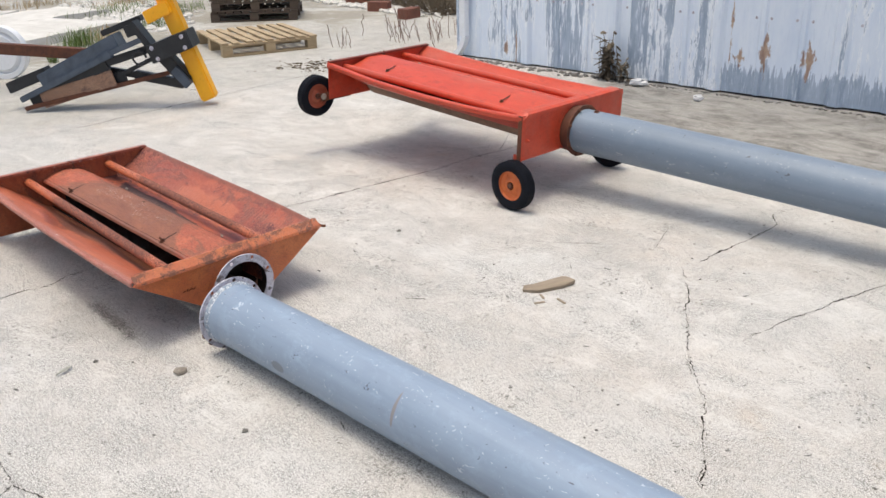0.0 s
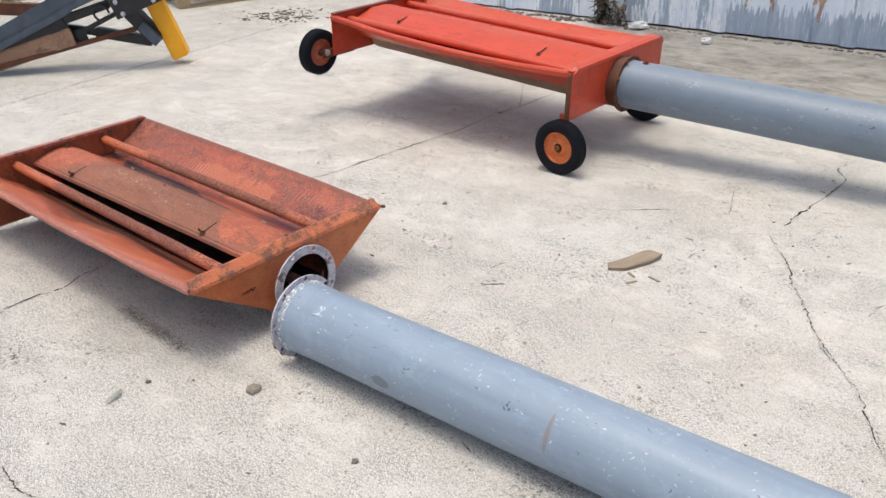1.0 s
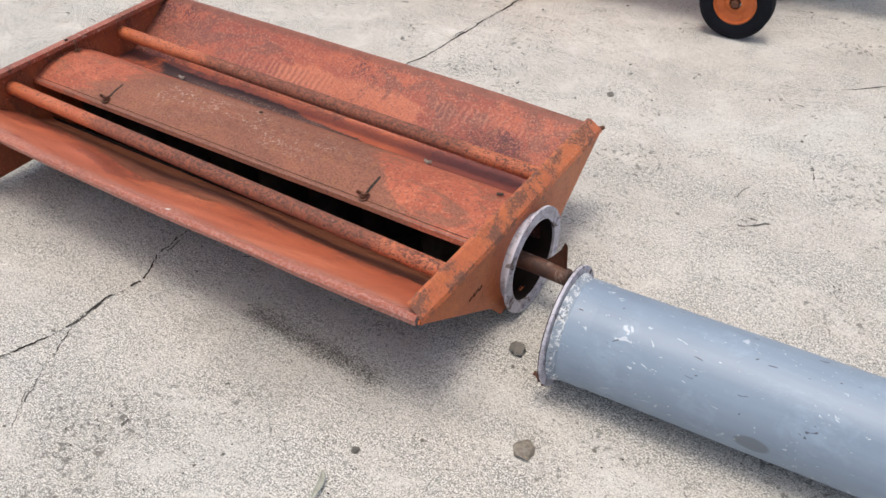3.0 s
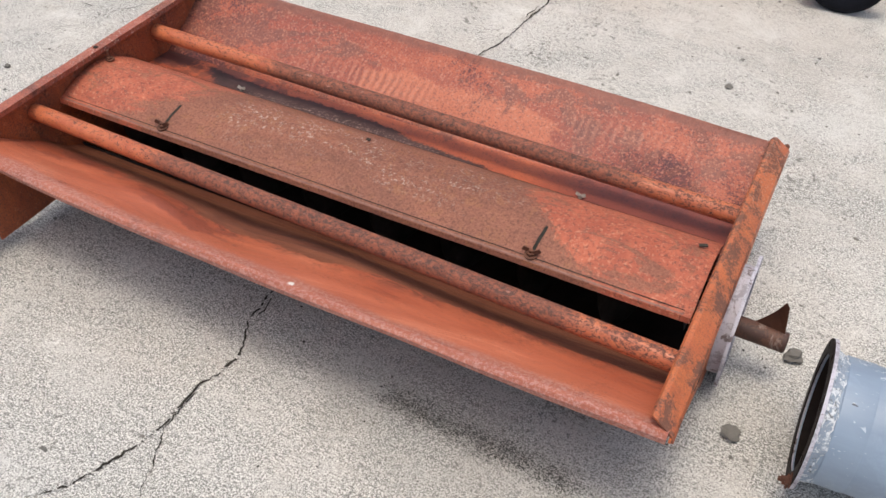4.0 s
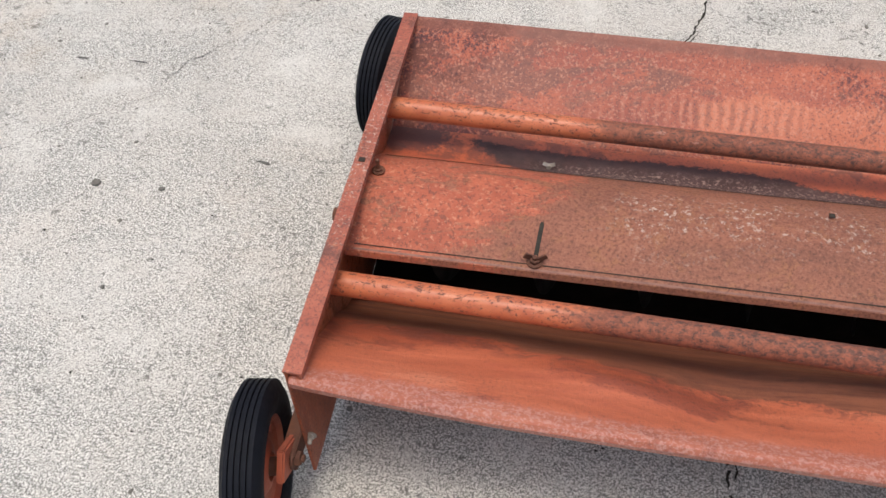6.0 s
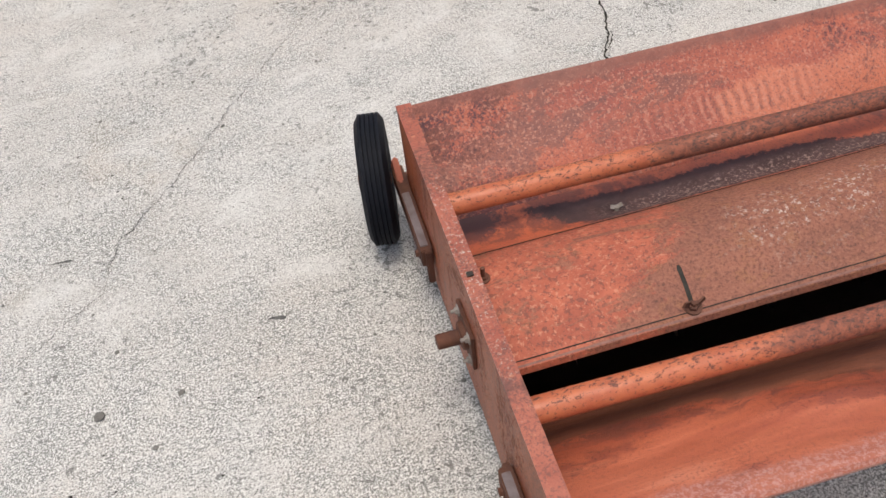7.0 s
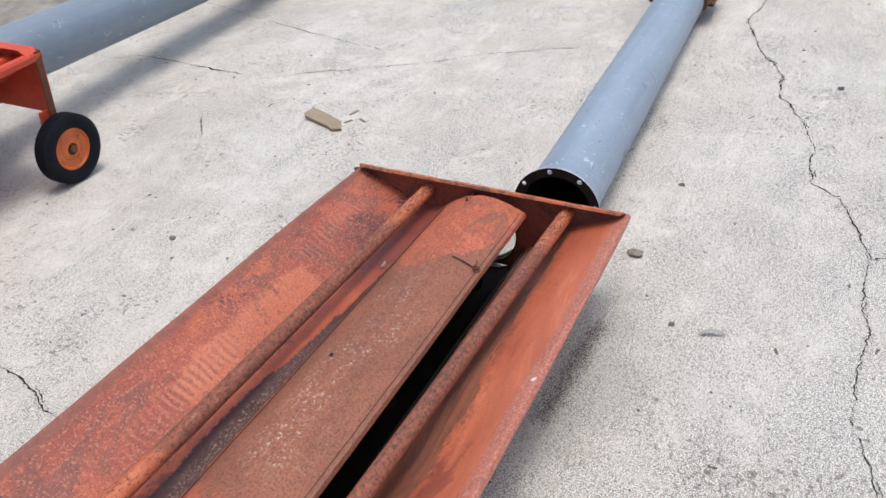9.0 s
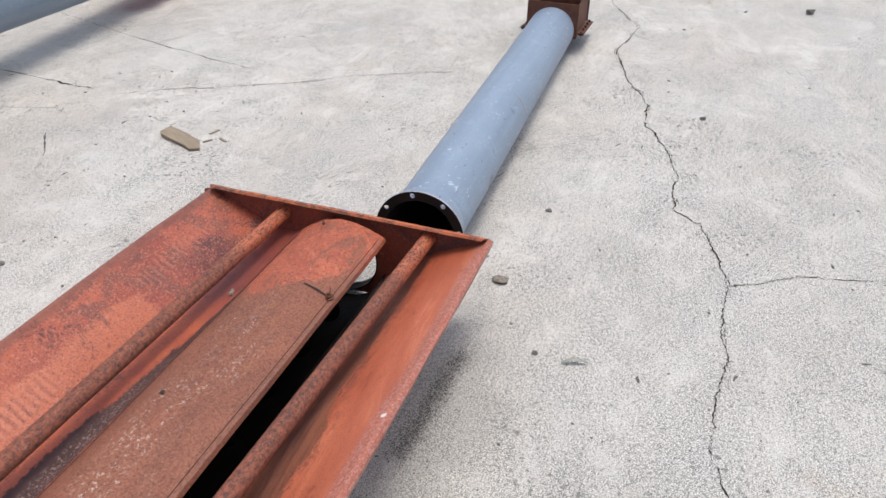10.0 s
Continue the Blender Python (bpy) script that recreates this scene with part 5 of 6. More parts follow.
        for s in (1, -1):
            add_box(bm, (x + s * 0.011, ye + 0.004, lie(ye, 0.0125)), (0.014, 0.003, 0.009), pose(0, 0, 0, 0, s * -28, 20))
        if v_front:
            part("wing_nut", bm, RUSTY, root)
        yn, zn = (-0.146, 0.186) if v_front else (-0.065, 0.236)
        bm = rod_bm((x, yn + 0.003, zn - 0.004), (x, yn, zn + 0.011), 0.004, 8)
        for s in (1, -1):
            add_box(bm, (x + s * 0.006, yn - 0.001, zn + 0.011), (0.010, 0.0025, 0.007), pose(0, 0, 0, 40, s * -25, 0))
        part("wing_nut", bm, ZINC, root, "zinc wing nut")
    part("cover_hole", box_bm((0.5 * L, -0.025 if v_front else -0.016, 0.2715 if v_front else 0.2625), (0.009, 0.007, 0.002), bevel=0), BLACK_GAP, root)
    part("cover_hole", box_bm((0.035, -0.03 if v_front else -0.02, 0.2710 if v_front else 0.2630), (0.016, 0.007, 0.002), pose(0, 0, 0, 0, 0, 25), bevel=0), BLACK_GAP, root)
    part("back_bolt", bolt_bm((L - 0.034, -0.012, 0.274 if v_front else 0.266), (0, 0, 1), 0.007, 0.024), RUSTY, root)
    # auger
    g0, g1 = (Vector((-0.158, -0.014, 0.116)), Vector((L + 0.060, 0.003, 0.169))) if v_front else (Vector((-0.02, 0, 0.130)), Vector((L + 0.060, 0, 0.130)))
    lie_of = (g1 - g0).to_track_quat("X", "Z").to_matrix().to_4x4()
    shaft = part("auger_shaft", rod_bm(g0, g0.lerp(g1, 0.955) if v_front else g1, 0.0205 if v_front else 0.0155, 24), SHAFT_RUST if v_front else RUSTY, root, "rusty auger shaft", True)
    if v_front:
        part("shaft_stub", rod_bm(g0.lerp(g1, 0.95), g0.lerp(g1, 0.995), 0.0125, 20), RUSTY, shaft, "thinner end of the shaft in its bearing", True)
        # the shaft is a pipe: a dark disc paints the shade in its open end
        back = (g1 - g0).normalized()
        part("bore", rod_bm(g0 - back * 0.0008, g0 + back * 0.004, 0.0135, 20), DARK_IRON, shaft, "dark open end of the shaft")
    bm = bmesh.new()
    n, pitch, r0, r1 = 260, 0.17, 0.014, 0.090
    ring = []
    for k in range(n + 1):
        x = 0.02 - g0.x + k * (L - 0.08) / n
        a = 2 * math.pi * x / pitch
        ring.append([bm.verts.new(Matrix.Translation(g0) @ lie_of @ Vector((x, r * math.cos(a), r * math.sin(a)))) for r in (r0, r1)])
    for (a, b), (c, d) in zip(ring, ring[1:]):
        bm.faces.new((a, b, d, c))
    bmesh.ops.solidify(bm, geom=bm.faces[:], thickness=0.003)
    part("flighting", bm, WORN_STEEL, shaft, "dark steel spiral flighting", True)
    # bearing on the back plate
    by, bz, turn = (0.003, 0.169, 0) if v_front else (0.0, 0.130, 45)
    bm = box_bm((L + 0.003, by, bz), (0.006, 0.082, 0.082), pose(0, 0, 0, turn, 0, 0), 0.001)
    add_lathe(bm, [(0.024, 0), (0.023, 0.009), (0.019, 0.011)], pose(L + 0.004, by, bz, 0, 90, 0), 24)
    bearing = part("bearing", bm, RUSTY, root, "rusty flange bearing")
    for a in (90, 0, -90, 180):
        c, s = math.cos(math.radians(a + 45 - turn)), math.sin(math.radians(a + 45 - turn))
        part("bearing_bolt", bolt_bm((L + 0.006, by + 0.040 * c, bz + 0.040 * s), (1, 0, 0), 0.0065, 0.012), ZINC, bearing, "zinc bolt")


def stained_mat():
    """Red strip with a wedge of purple-black grime, its foot crusted pale."""
    m = Mat("dark_stained_red_paint", 0.5)
    fine = m.noise(150, 4, 0.82)
    edge = m.math("ADD", m.noise(5, 7, 0.7, 0.5, co=m.coords((0.35, 1, 1))), m.ramp(fine, 0.3, 0.7, -0.06, 0.06))
    x, y = m.axis("X"), m.axis("Y")
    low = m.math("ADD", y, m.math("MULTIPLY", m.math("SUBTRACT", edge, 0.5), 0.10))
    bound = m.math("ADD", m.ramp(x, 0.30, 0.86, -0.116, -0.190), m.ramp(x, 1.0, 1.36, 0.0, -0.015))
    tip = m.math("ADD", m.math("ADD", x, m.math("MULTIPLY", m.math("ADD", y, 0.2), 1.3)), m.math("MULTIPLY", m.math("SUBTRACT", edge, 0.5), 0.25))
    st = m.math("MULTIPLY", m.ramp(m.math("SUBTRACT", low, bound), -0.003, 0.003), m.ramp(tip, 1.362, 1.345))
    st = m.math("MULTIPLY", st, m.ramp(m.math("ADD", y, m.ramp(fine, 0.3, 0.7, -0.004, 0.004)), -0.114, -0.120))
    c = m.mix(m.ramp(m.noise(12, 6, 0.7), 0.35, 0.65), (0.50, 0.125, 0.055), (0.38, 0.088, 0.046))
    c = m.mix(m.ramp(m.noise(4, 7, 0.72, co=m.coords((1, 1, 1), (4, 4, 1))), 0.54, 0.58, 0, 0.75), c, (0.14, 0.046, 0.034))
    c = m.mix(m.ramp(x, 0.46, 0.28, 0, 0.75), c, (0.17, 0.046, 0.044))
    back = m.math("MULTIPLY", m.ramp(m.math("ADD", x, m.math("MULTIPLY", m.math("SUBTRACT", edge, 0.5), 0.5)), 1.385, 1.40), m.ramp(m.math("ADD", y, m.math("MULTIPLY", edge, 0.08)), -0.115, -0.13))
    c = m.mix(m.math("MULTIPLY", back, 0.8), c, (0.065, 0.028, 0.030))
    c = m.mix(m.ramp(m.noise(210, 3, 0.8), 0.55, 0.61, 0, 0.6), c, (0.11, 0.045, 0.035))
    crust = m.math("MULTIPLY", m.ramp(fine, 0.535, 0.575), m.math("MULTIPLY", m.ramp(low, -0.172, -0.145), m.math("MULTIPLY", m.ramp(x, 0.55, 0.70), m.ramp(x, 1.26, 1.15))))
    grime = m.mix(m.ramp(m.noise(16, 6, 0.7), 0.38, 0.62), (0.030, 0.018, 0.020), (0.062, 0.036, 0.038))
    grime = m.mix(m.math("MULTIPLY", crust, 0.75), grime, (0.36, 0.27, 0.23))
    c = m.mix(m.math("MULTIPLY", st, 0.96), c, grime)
    return m.done(c, rough=m.ramp(st, 0, 1, 0.5, 0.7), bump=m.noise(110, 3), strength=0.3, distance=0.001)


STAINED = stained_mat()


def flange_bm(m, r0, r1, thick, holes, hr):
    """A bolt flange with its holes; the axis is z of m."""
    bm = bmesh.new()
    loops = [(0, 0, r1, 48), (0, 0, r0, 48)] + [(0.5 * (r0 + r1) * 1.01 * math.cos(2 * math.pi * (k + 0.5) / holes), 0.5 * (r0 + r1) * 1.01 * math.sin(2 * math.pi * (k + 0.5) / holes), hr, 10) for k in range(holes)]
    edges = []
    for cx, cy, r, n in loops:
        vs = [bm.verts.new((cx + r * math.cos(2 * math.pi * k / n), cy + r * math.sin(2 * math.pi * k / n), 0)) for k in range(n)]
        edges += [bm.edges.new((vs[k], vs[(k + 1) % n])) for k in range(n)]
    bmesh.ops.triangle_fill(bm, use_beauty=True, edges=edges)
    got = bmesh.ops.extrude_face_region(bm, geom=bm.faces[:])
    bmesh.ops.translate(bm, vec=(0, 0, thick), verts=[e for e in got["geom"] if isinstance(e, bmesh.types.BMVert)])
    bmesh.ops.transform(bm, matrix=m, verts=bm.verts)
    return bm


# the rusty hopper, off its tube, standing on two wheels and on its front flange
LA = 1.51
rusty = thing("auger_hopper", pose(0.013, 0, 0.0, 0, -0.6, 0), "rusty red-orange auger intake hopper on two small wheels", "hopper", "auger hoppers")
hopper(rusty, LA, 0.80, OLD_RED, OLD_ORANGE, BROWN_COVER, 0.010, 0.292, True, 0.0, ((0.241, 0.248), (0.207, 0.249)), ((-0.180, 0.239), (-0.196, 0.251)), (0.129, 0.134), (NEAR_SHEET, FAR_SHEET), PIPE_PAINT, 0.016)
neck = part("flange", flange_bm(pose(-0.068, -0.012, 0.132, 0, 90, 0), 0.101, 0.131, 0.006, 8, 0.0085), FLANGE_GREY, rusty, "pale oxidised bolt flange")
part("neck", pipe_bm((-0.065, -0.012, 0.132), (-0.038, -0.012, 0.132), 0.108, 0.002), FLANGE_GREY, rusty, "short grey tube neck", True)
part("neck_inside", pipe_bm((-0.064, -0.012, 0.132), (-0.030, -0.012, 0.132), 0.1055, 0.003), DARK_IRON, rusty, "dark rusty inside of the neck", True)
bm = bmesh.new()                                  # torn end of the flighting on the bare shaft
vs = [bm.verts.new(c) for c in ((-0.085, -0.008, 0.146), (-0.146, 0.0, 0.147), (-0.143, -0.006, 0.172), (-0.138, -0.014, 0.205), (-0.130, -0.018, 0.213), (-0.120, -0.018, 0.187), (-0.104, -0.014, 0.165))]
bm.faces.new(vs)
bmesh.ops.solidify(bm, geom=bm.faces[:], thickness=0.004)
bmesh.ops.translate(bm, vec=(-0.004, -0.014, -0.014), verts=bm.verts)
part("flighting_end", bm, RUSTY, rusty, "torn rusty end of the flighting")
for s, wy in ((1, 0.455), (-1, -0.442)):
    bm = box_bm((LA + 0.012, s * 0.33, 0.112), (0.022, 0.23, 0.042), bevel=0.002)
    add_box(bm, (LA + 0.010, s * 0.215, 0.090), (0.012, 0.012, 0.085), None, 0.002)
    part("axle_bracket", bm, RUSTY, rusty, "rusty bar bracket for the wheel")
    part("bracket_bolt", bolt_bm((LA + 0.023, s * 0.238, 0.106), (1, 0, 0), 0.007, 0.006), RUSTY, rusty)
    part("bracket_edge", box_bm((LA + 0.014, s * 0.295, 0.1345), (0.014, 0.140, 0.003), bevel=0.001), BARE_BAR, rusty, "dull mauve-grey top edge of the bracket")
    part("axle_plate", box_bm((LA + 0.014, s * (abs(wy) - 0.02), 0.118), (0.012, 0.075, 0.055), pose(0, 0, 0, s * 35, 0, 0), 0.003), RIM_RED, rusty)
    part("axle_nut", bolt_bm((LA + 0.006, wy - s * 0.02, 0.116), (-1, 0, 0), 0.012, 0.016), RUSTY, rusty)
    part("axle_bolt", bolt_bm((LA - 0.006, s * 0.395, 0.112), (-0.3, s, 0), 0.007, 0.014), ZINC, rusty)
    wheel(rusty, (LA + 0.053, wy, 0.1115), "x", 0.128, 0.060, RIM_RED, -1, 9 * s)

for k, (y, l, a) in enumerate(((0.235, 0.020, 70), (0.215, 0.016, 20), (0.200, 0.024, 60), (0.183, 0.018, -30), (0.168, 0.02, 50))):
    part("pen_stroke", box_bm((-0.0406, 0.20 + 0.62 * (y - 0.20), 0.182 + 0.002 * (k % 2)), (0.001, 0.0028, l * 0.62), pose(0, 0, 0, a), 0), DARK_IRON, rusty)

# its tube on the ground
A0, A1 = Vector((-0.218, 0.142, 0.1325)), Vector((-2.30, 0.050, 0.116))
tube = thing("auger_tube", pose(0, 0, 0), "dull blue-grey steel auger tube lying on concrete", "auger tube")
part("tube", pipe_bm(A0, A1, 0.1110, 0.003, 64, 0.0008, 30), TUBE_A, tube, "", True)
mt, lt = frame_along(A0, A1)
# separate near-black liner added to keep the bore dark
part("tube_inside", pipe_bm(A0 + (A1 - A0) * 0.001, A1, 0.1078, 0.002, 48), DARK_IRON, tube, "near-black liner inside the tube", True)
part("flange_face", flange_bm(mt @ pose(0, 0, -0.005, 0, 0, 12), 0.106, 0.1335, 0.002, 8, 0.008), DARK_IRON, tube, "dark rusty mating face")
part("flange", flange_bm(mt @ pose(0, 0, -0.003, 0, 0, 12), 0.110, 0.134, 0.006, 8, 0.008), FLANGE_GREY, tube, "grey bolt flange")
bm = bmesh.new()
add_lathe(bm, [(0.1112, 0.024), (0.1128, 0.026), (0.1128, 0.072), (0.1112, 0.076)], mt, 64, closed=True)
part("weld_collar", bm, TUBE_A, tube, "scuffed collar welded behind the flange", True)
bm = bmesh.new()
rnd = random.Random(63)
rings = []
for k in range(97):                               # ragged bead of weld and flaked paint
    a = 2 * math.pi * k / 96
    e = 0.018 + 0.016 * noise.noise(Vector((3 * math.cos(a), 3 * math.sin(a), 2))) + rnd.uniform(-0.003, 0.003)
    rings.append([bm.verts.new(mt @ Vector(((q + rnd.uniform(-0.0005, 0.0008)) * math.cos(a), (q + rnd.uniform(-0.0005, 0.0008)) * math.sin(a), h))) for q, h in ((0.1125, 0.0035), (0.1185, 0.0055), (0.1165, 0.011), (0.1142, e), (0.1115, e + 0.006))])
for p, q in zip(rings, rings[1:]):
    for k in range(4):
        bm.faces.new((p[k], q[k], q[k + 1], p[k + 1]))
part("weld_bead", bm, WELD_CRUST, tube, "white crusted weld bead", True)
for a in (203, 222):
    c = mt @ Vector((0.124 * math.cos(math.radians(a)), 0.124 * math.sin(math.radians(a)), -0.004))
    part("flange_bolt", bolt_bm(c, A0 - A1, 0.009, 0.016), RUSTY, tube)
dm = Matrix.Translation(A1) @ pose(0, 0, 0, 0, 0, math.degrees(math.atan2((A1 - A0).y, (A1 - A0).x)))
bx, bw, bh, bz = 0.34, 0.245, 0.165, 0.052
for nm, c, s in (("box_side", (bx / 2, bw / 2, bz), (bx, 0.005, bh)), ("box_side", (bx / 2, -bw / 2, bz), (bx, 0.005, bh)), ("box_end", (bx, 0, bz), (0.005, bw + 0.02, bh + 0.012)), ("box_bottom", (bx / 2, 0, bz - bh / 2), (bx, bw, 0.005))):
    part(nm, box_bm(c, s, bevel=0.001), RUSTY, tube, "rusty discharge box panel", False, dm)
part("box_end", poly_plate_bm([(-bw / 2, bz - bh / 2), (bw / 2, bz - bh / 2), (bw / 2, bz + bh / 2), (-bw / 2, bz + bh / 2)], 0.004, lambda p, d: (d, p[0], p[1]), ((0, bz - 0.01), 0.07)), RUSTY, tube, "rusty discharge box panel", False, dm)
for s in (1, -1):
    part("box_flange", box_bm((bx / 2 + 0.02, s * (bw / 2 + 0.018), bz - bh / 2 + 0.004), (bx, 0.036, 0.006), pose(0, 0, 0, 0, 6, 0), 0.001), RUSTY, tube, "", False, dm)
    for k in range(5):
        part("box_bolt", bolt_bm((0.03 + k * 0.075, s * (bw / 2 + 0.02), bz - bh / 2 + 0.012 - k * 0.006), (0, 0, 1), 0.009, 0.016), DARK_IRON, tube, "", False, dm)
part("drive_rod", rod_bm((bx - 0.03, -0.01, bz + 0.02), (bx - 0.02, -0.01, 0.34), 0.009, 12), DARK_IRON, tube, "upright dark rod", False, dm)
part("rod_nut", bolt_bm((bx - 0.025, -0.01, 0.17), (0, 0, 1), 0.018, 0), DARK_IRON, tube, "", False, dm)

# the bright red auger
LB = 1.59
red = thing("grain_auger", pose(-0.012, -2.075, 0.212, 0, -3.1, 0), "bright red grain auger with grey tube on small wheels", "grain auger", "auger hoppers")
hopper(red, LB, 0.815, FRESH_RED, FRESH_RED, FRESH_RED, 0.030, 0.235, False, 0.0, ((0.288, 0.226), (0.288, 0.226)), ((-0.20, 0.232), (-0.20, 0.232)), (0.262, 0.262), (FRESH_RED, FRESH_RED), FRESH_RED, 0.0)
part("flange", flange_bm(pose(-0.064, 0, 0.130, 0, 90, 0), 0.112, 0.136, 0.010, 8, 0.004), RUSTY, red, "rust-brown bolt flange")
part("neck", pipe_bm((-0.055, 0, 0.130), (0.0, 0, 0.130), 0.121, 0.012), RUSTY, red, "", True)
for k in range(8):
    a = 2 * math.pi * (k + 0.5) / 8
    part("flange_bolt", bolt_bm((-0.064, 0.127 * math.cos(a), 0.130 + 0.127 * math.sin(a)), (-1, 0, 0), 0.008, 0.012), RUSTY, red)
SWING = pose(-0.06, 0, 0, 0, 0, 4.6) @ pose(0.06, 0, 0)     # the tube stands a little askew on its flange
part("tube", pipe_bm((-0.055, 0, 0.130), (-2.12, 0, 0.149), 0.1145, 0.003, 64, 0.0006, 30), TUBE_B, red, "long grey painted auger tube", True, SWING)
part("tube_bolt", bolt_bm((-0.14, 0.0, 0.2445), (0, 0, 1), 0.010, 0.0), RUSTY, red)
for s, dx in ((1, 0.012), (-1, 0.085)):
    part("wheel_strap", box_bm((dx + 0.02, s * 0.405, -0.02), (0.05, 0.012, 0.16), bevel=0.002), FRESH_RED, red)
    part("axle_bolt", rod_bm((dx, s * 0.39, -0.083), (dx, s * 0.44, -0.083), 0.012, 12), RUSTY, red)
    wheel(red, (dx, s * 0.452 if s > 0 else -0.47, -0.083), "y", 0.128, 0.068, RIM_ORANGE, s if s > 0 else 1)
    part("axle_bracket", box_bm((LB + 0.012, s * 0.35, 0.055), (0.022, 0.22, 0.045), bevel=0.002), RUSTY, red, "rusty bar bracket for the wheel")
    wheel(red, (LB + 0.055, s * 0.47, 0.062), "x", 0.126, 0.068, RIM_RED, -1)
    part("axle_nut", bolt_bm((LB + 0.004, s * 0.45, 0.062), (-1, 0, 0), 0.013, 0.018), ZINC, red)
# discharge box at the far end of the red auger
BZ = 0.005                                        # the tube climbs this much in the hopper's frame
for nm, c, s in (("box_side", (-2.26, 0.115, 0.085 + BZ), (0.36, 0.005, 0.13)), ("box_side", (-2.26, -0.115, 0.085 + BZ), (0.36, 0.005, 0.13)), ("box_bottom", (-2.26, 0, 0.022 + BZ), (0.36, 0.23, 0.005))):
    part(nm, box_bm(c, s, bevel=0.001), FRESH_RED, red, "red discharge box panel", False, SWING)
part("box_end", box_bm((-2.45, 0, 0.14 + BZ), (0.012, 0.27, 0.25), bevel=0.002), RUSTY, red, "rust-red end plate", False, SWING)
part("box_end", box_bm((-2.08, 0, 0.05 + BZ), (0.006, 0.225, 0.06), bevel=0.001), FRESH_RED, red, "", False, SWING)
part("cover_hood", sheet_bm(14, 16, lambda u, v: (-2.09 - 0.37 * u, 0.122 * math.cos(math.pi * v) * (1 + 0.02 * noise.noise(Vector((u * 9, v * 9, 2)))), 0.140 + BZ + 0.118 * math.sin(math.pi * v) + 0.006 * noise.noise(Vector((u * 14, v * 8, 5)))), 0.002), HOOD, red, "dented bare sheet-metal hood", True, SWING)
part("rest_bolt", rod_bm((-2.40, 0.06, 0.03 + BZ), (-2.40, 0.06, -0.082), 0.011, 12), DARK_IRON, red, "", False, SWING)
for k in range(5):
    part("box_bolt", bolt_bm((-2.12 - k * 0.075, 0.118, 0.147 + BZ), (0, 1, 0), 0.007, 0.01), DARK_IRON, red, "", False, SWING)

# plastic pipes left behind the tubes
def plastic_pipe(p0, p1, r, mat, end_mat, label):
    root = thing("plastic_pipe", pose(0, 0, 0), label, "pipe", "plastic pipes")
    part("pipe", pipe_bm(p0, p1, r, 0.004, 28), mat, root, "", True)
    d = (Vector(p1) - Vector(p0)).normalized()
    part("socket", pipe_bm(Vector(p1) - d * 0.09, Vector(p1) + d * 0.02, r * 1.18, 0.005, 28), end_mat, root, "orange pipe socket", True)
    return root


plastic_pipe((-2.80, -2.23, 0.034), (-3.34, -2.18, 0.036), 0.032, ORANGE_PLASTIC, ORANGE_PLASTIC, "faded pinkish-orange plastic pipe lying on the concrete")
plastic_pipe((-2.98, -2.60, 0.034), (-3.38, -2.12, 0.070), 0.032, ORANGE_PLASTIC, ORANGE_PLASTIC, "faded orange plastic pipe lying across another")
plastic_pipe((-3.22, -0.45, 0.045), (-3.49, -0.235, 0.046), 0.043, PVC, ORANGE_PLASTIC, "dirty white plastic pipe with an orange socket")

# dry straw by the shed end
bm = bmesh.new()
rnd = random.Random(33)
for k in range(2600):
    x, y = rnd.gauss(-2.45, 0.42), rnd.gauss(-3.75, 0.22)
    if y < SHED_Y + 0.08:
        continue
    a, l, w = rnd.uniform(0, 6.28), rnd.uniform(0.06, 0.22), rnd.uniform(0.001, 0.0025)
    h = max(0, 0.15 * math.exp(-((x + 2.45) / 0.45) ** 2 - ((y + 3.8) / 0.25) ** 2)) * rnd.random()
    c = Vector((x, y, 0.004 + h))
    d = Vector((math.cos(a), math.sin(a), rnd.gauss(0.05, 0.3))) * l / 2
    s = Vector((-math.sin(a), math.cos(a), 0)) * w
    lo = min(c.z + d.z, c.z - d.z)
    c.z += max(0, 0.003 - lo)
    bm.faces.new([bm.verts.new(p) for p in (c - d - s, c - d + s, c + d + s * 0.4, c + d - s * 0.4)])
tagged(part("dry_straw", bm, STRAW, matrix=SHED), "heap of dry pale straw on the concrete", "straw", kind="stuff")


# ---- farther things ----
def pallet(m, wood, label, nx=9, broken=()):
    """A wooden pallet 1.2 by 1.0 m: boards along y on three bearers along x... lower boards below."""
    root = thing("pallet", m, label, "pallet", "pallets")
    rnd = random.Random(nx)
    for k in range(nx):
        x = -0.55 + 1.1 * k / (nx - 1)
        part("top_board", box_bm((x, rnd.uniform(-0.01, 0.01), 0.128 + rnd.uniform(0, 0.004)), (0.088, 1.0, 0.018), pose(0, 0, 0, 0, 0, rnd.uniform(-1.2, 1.2) + (4 if k in broken else 0)), 0.002), wood, root)
    for y in (-0.46, 0, 0.46):
        part("stringer", box_bm((0, y, 0.108), (1.18, 0.09, 0.019), bevel=0.002), wood, root)
        for x in (-0.53, 0, 0.53):
            part("block", box_bm((x, y, 0.06), (0.12, 0.09, 0.076), bevel=0.003), wood, root)
        part("bottom_board", box_bm((0, y, 0.011), (1.18, 0.09, 0.018), bevel=0.002), wood, root)
    return root


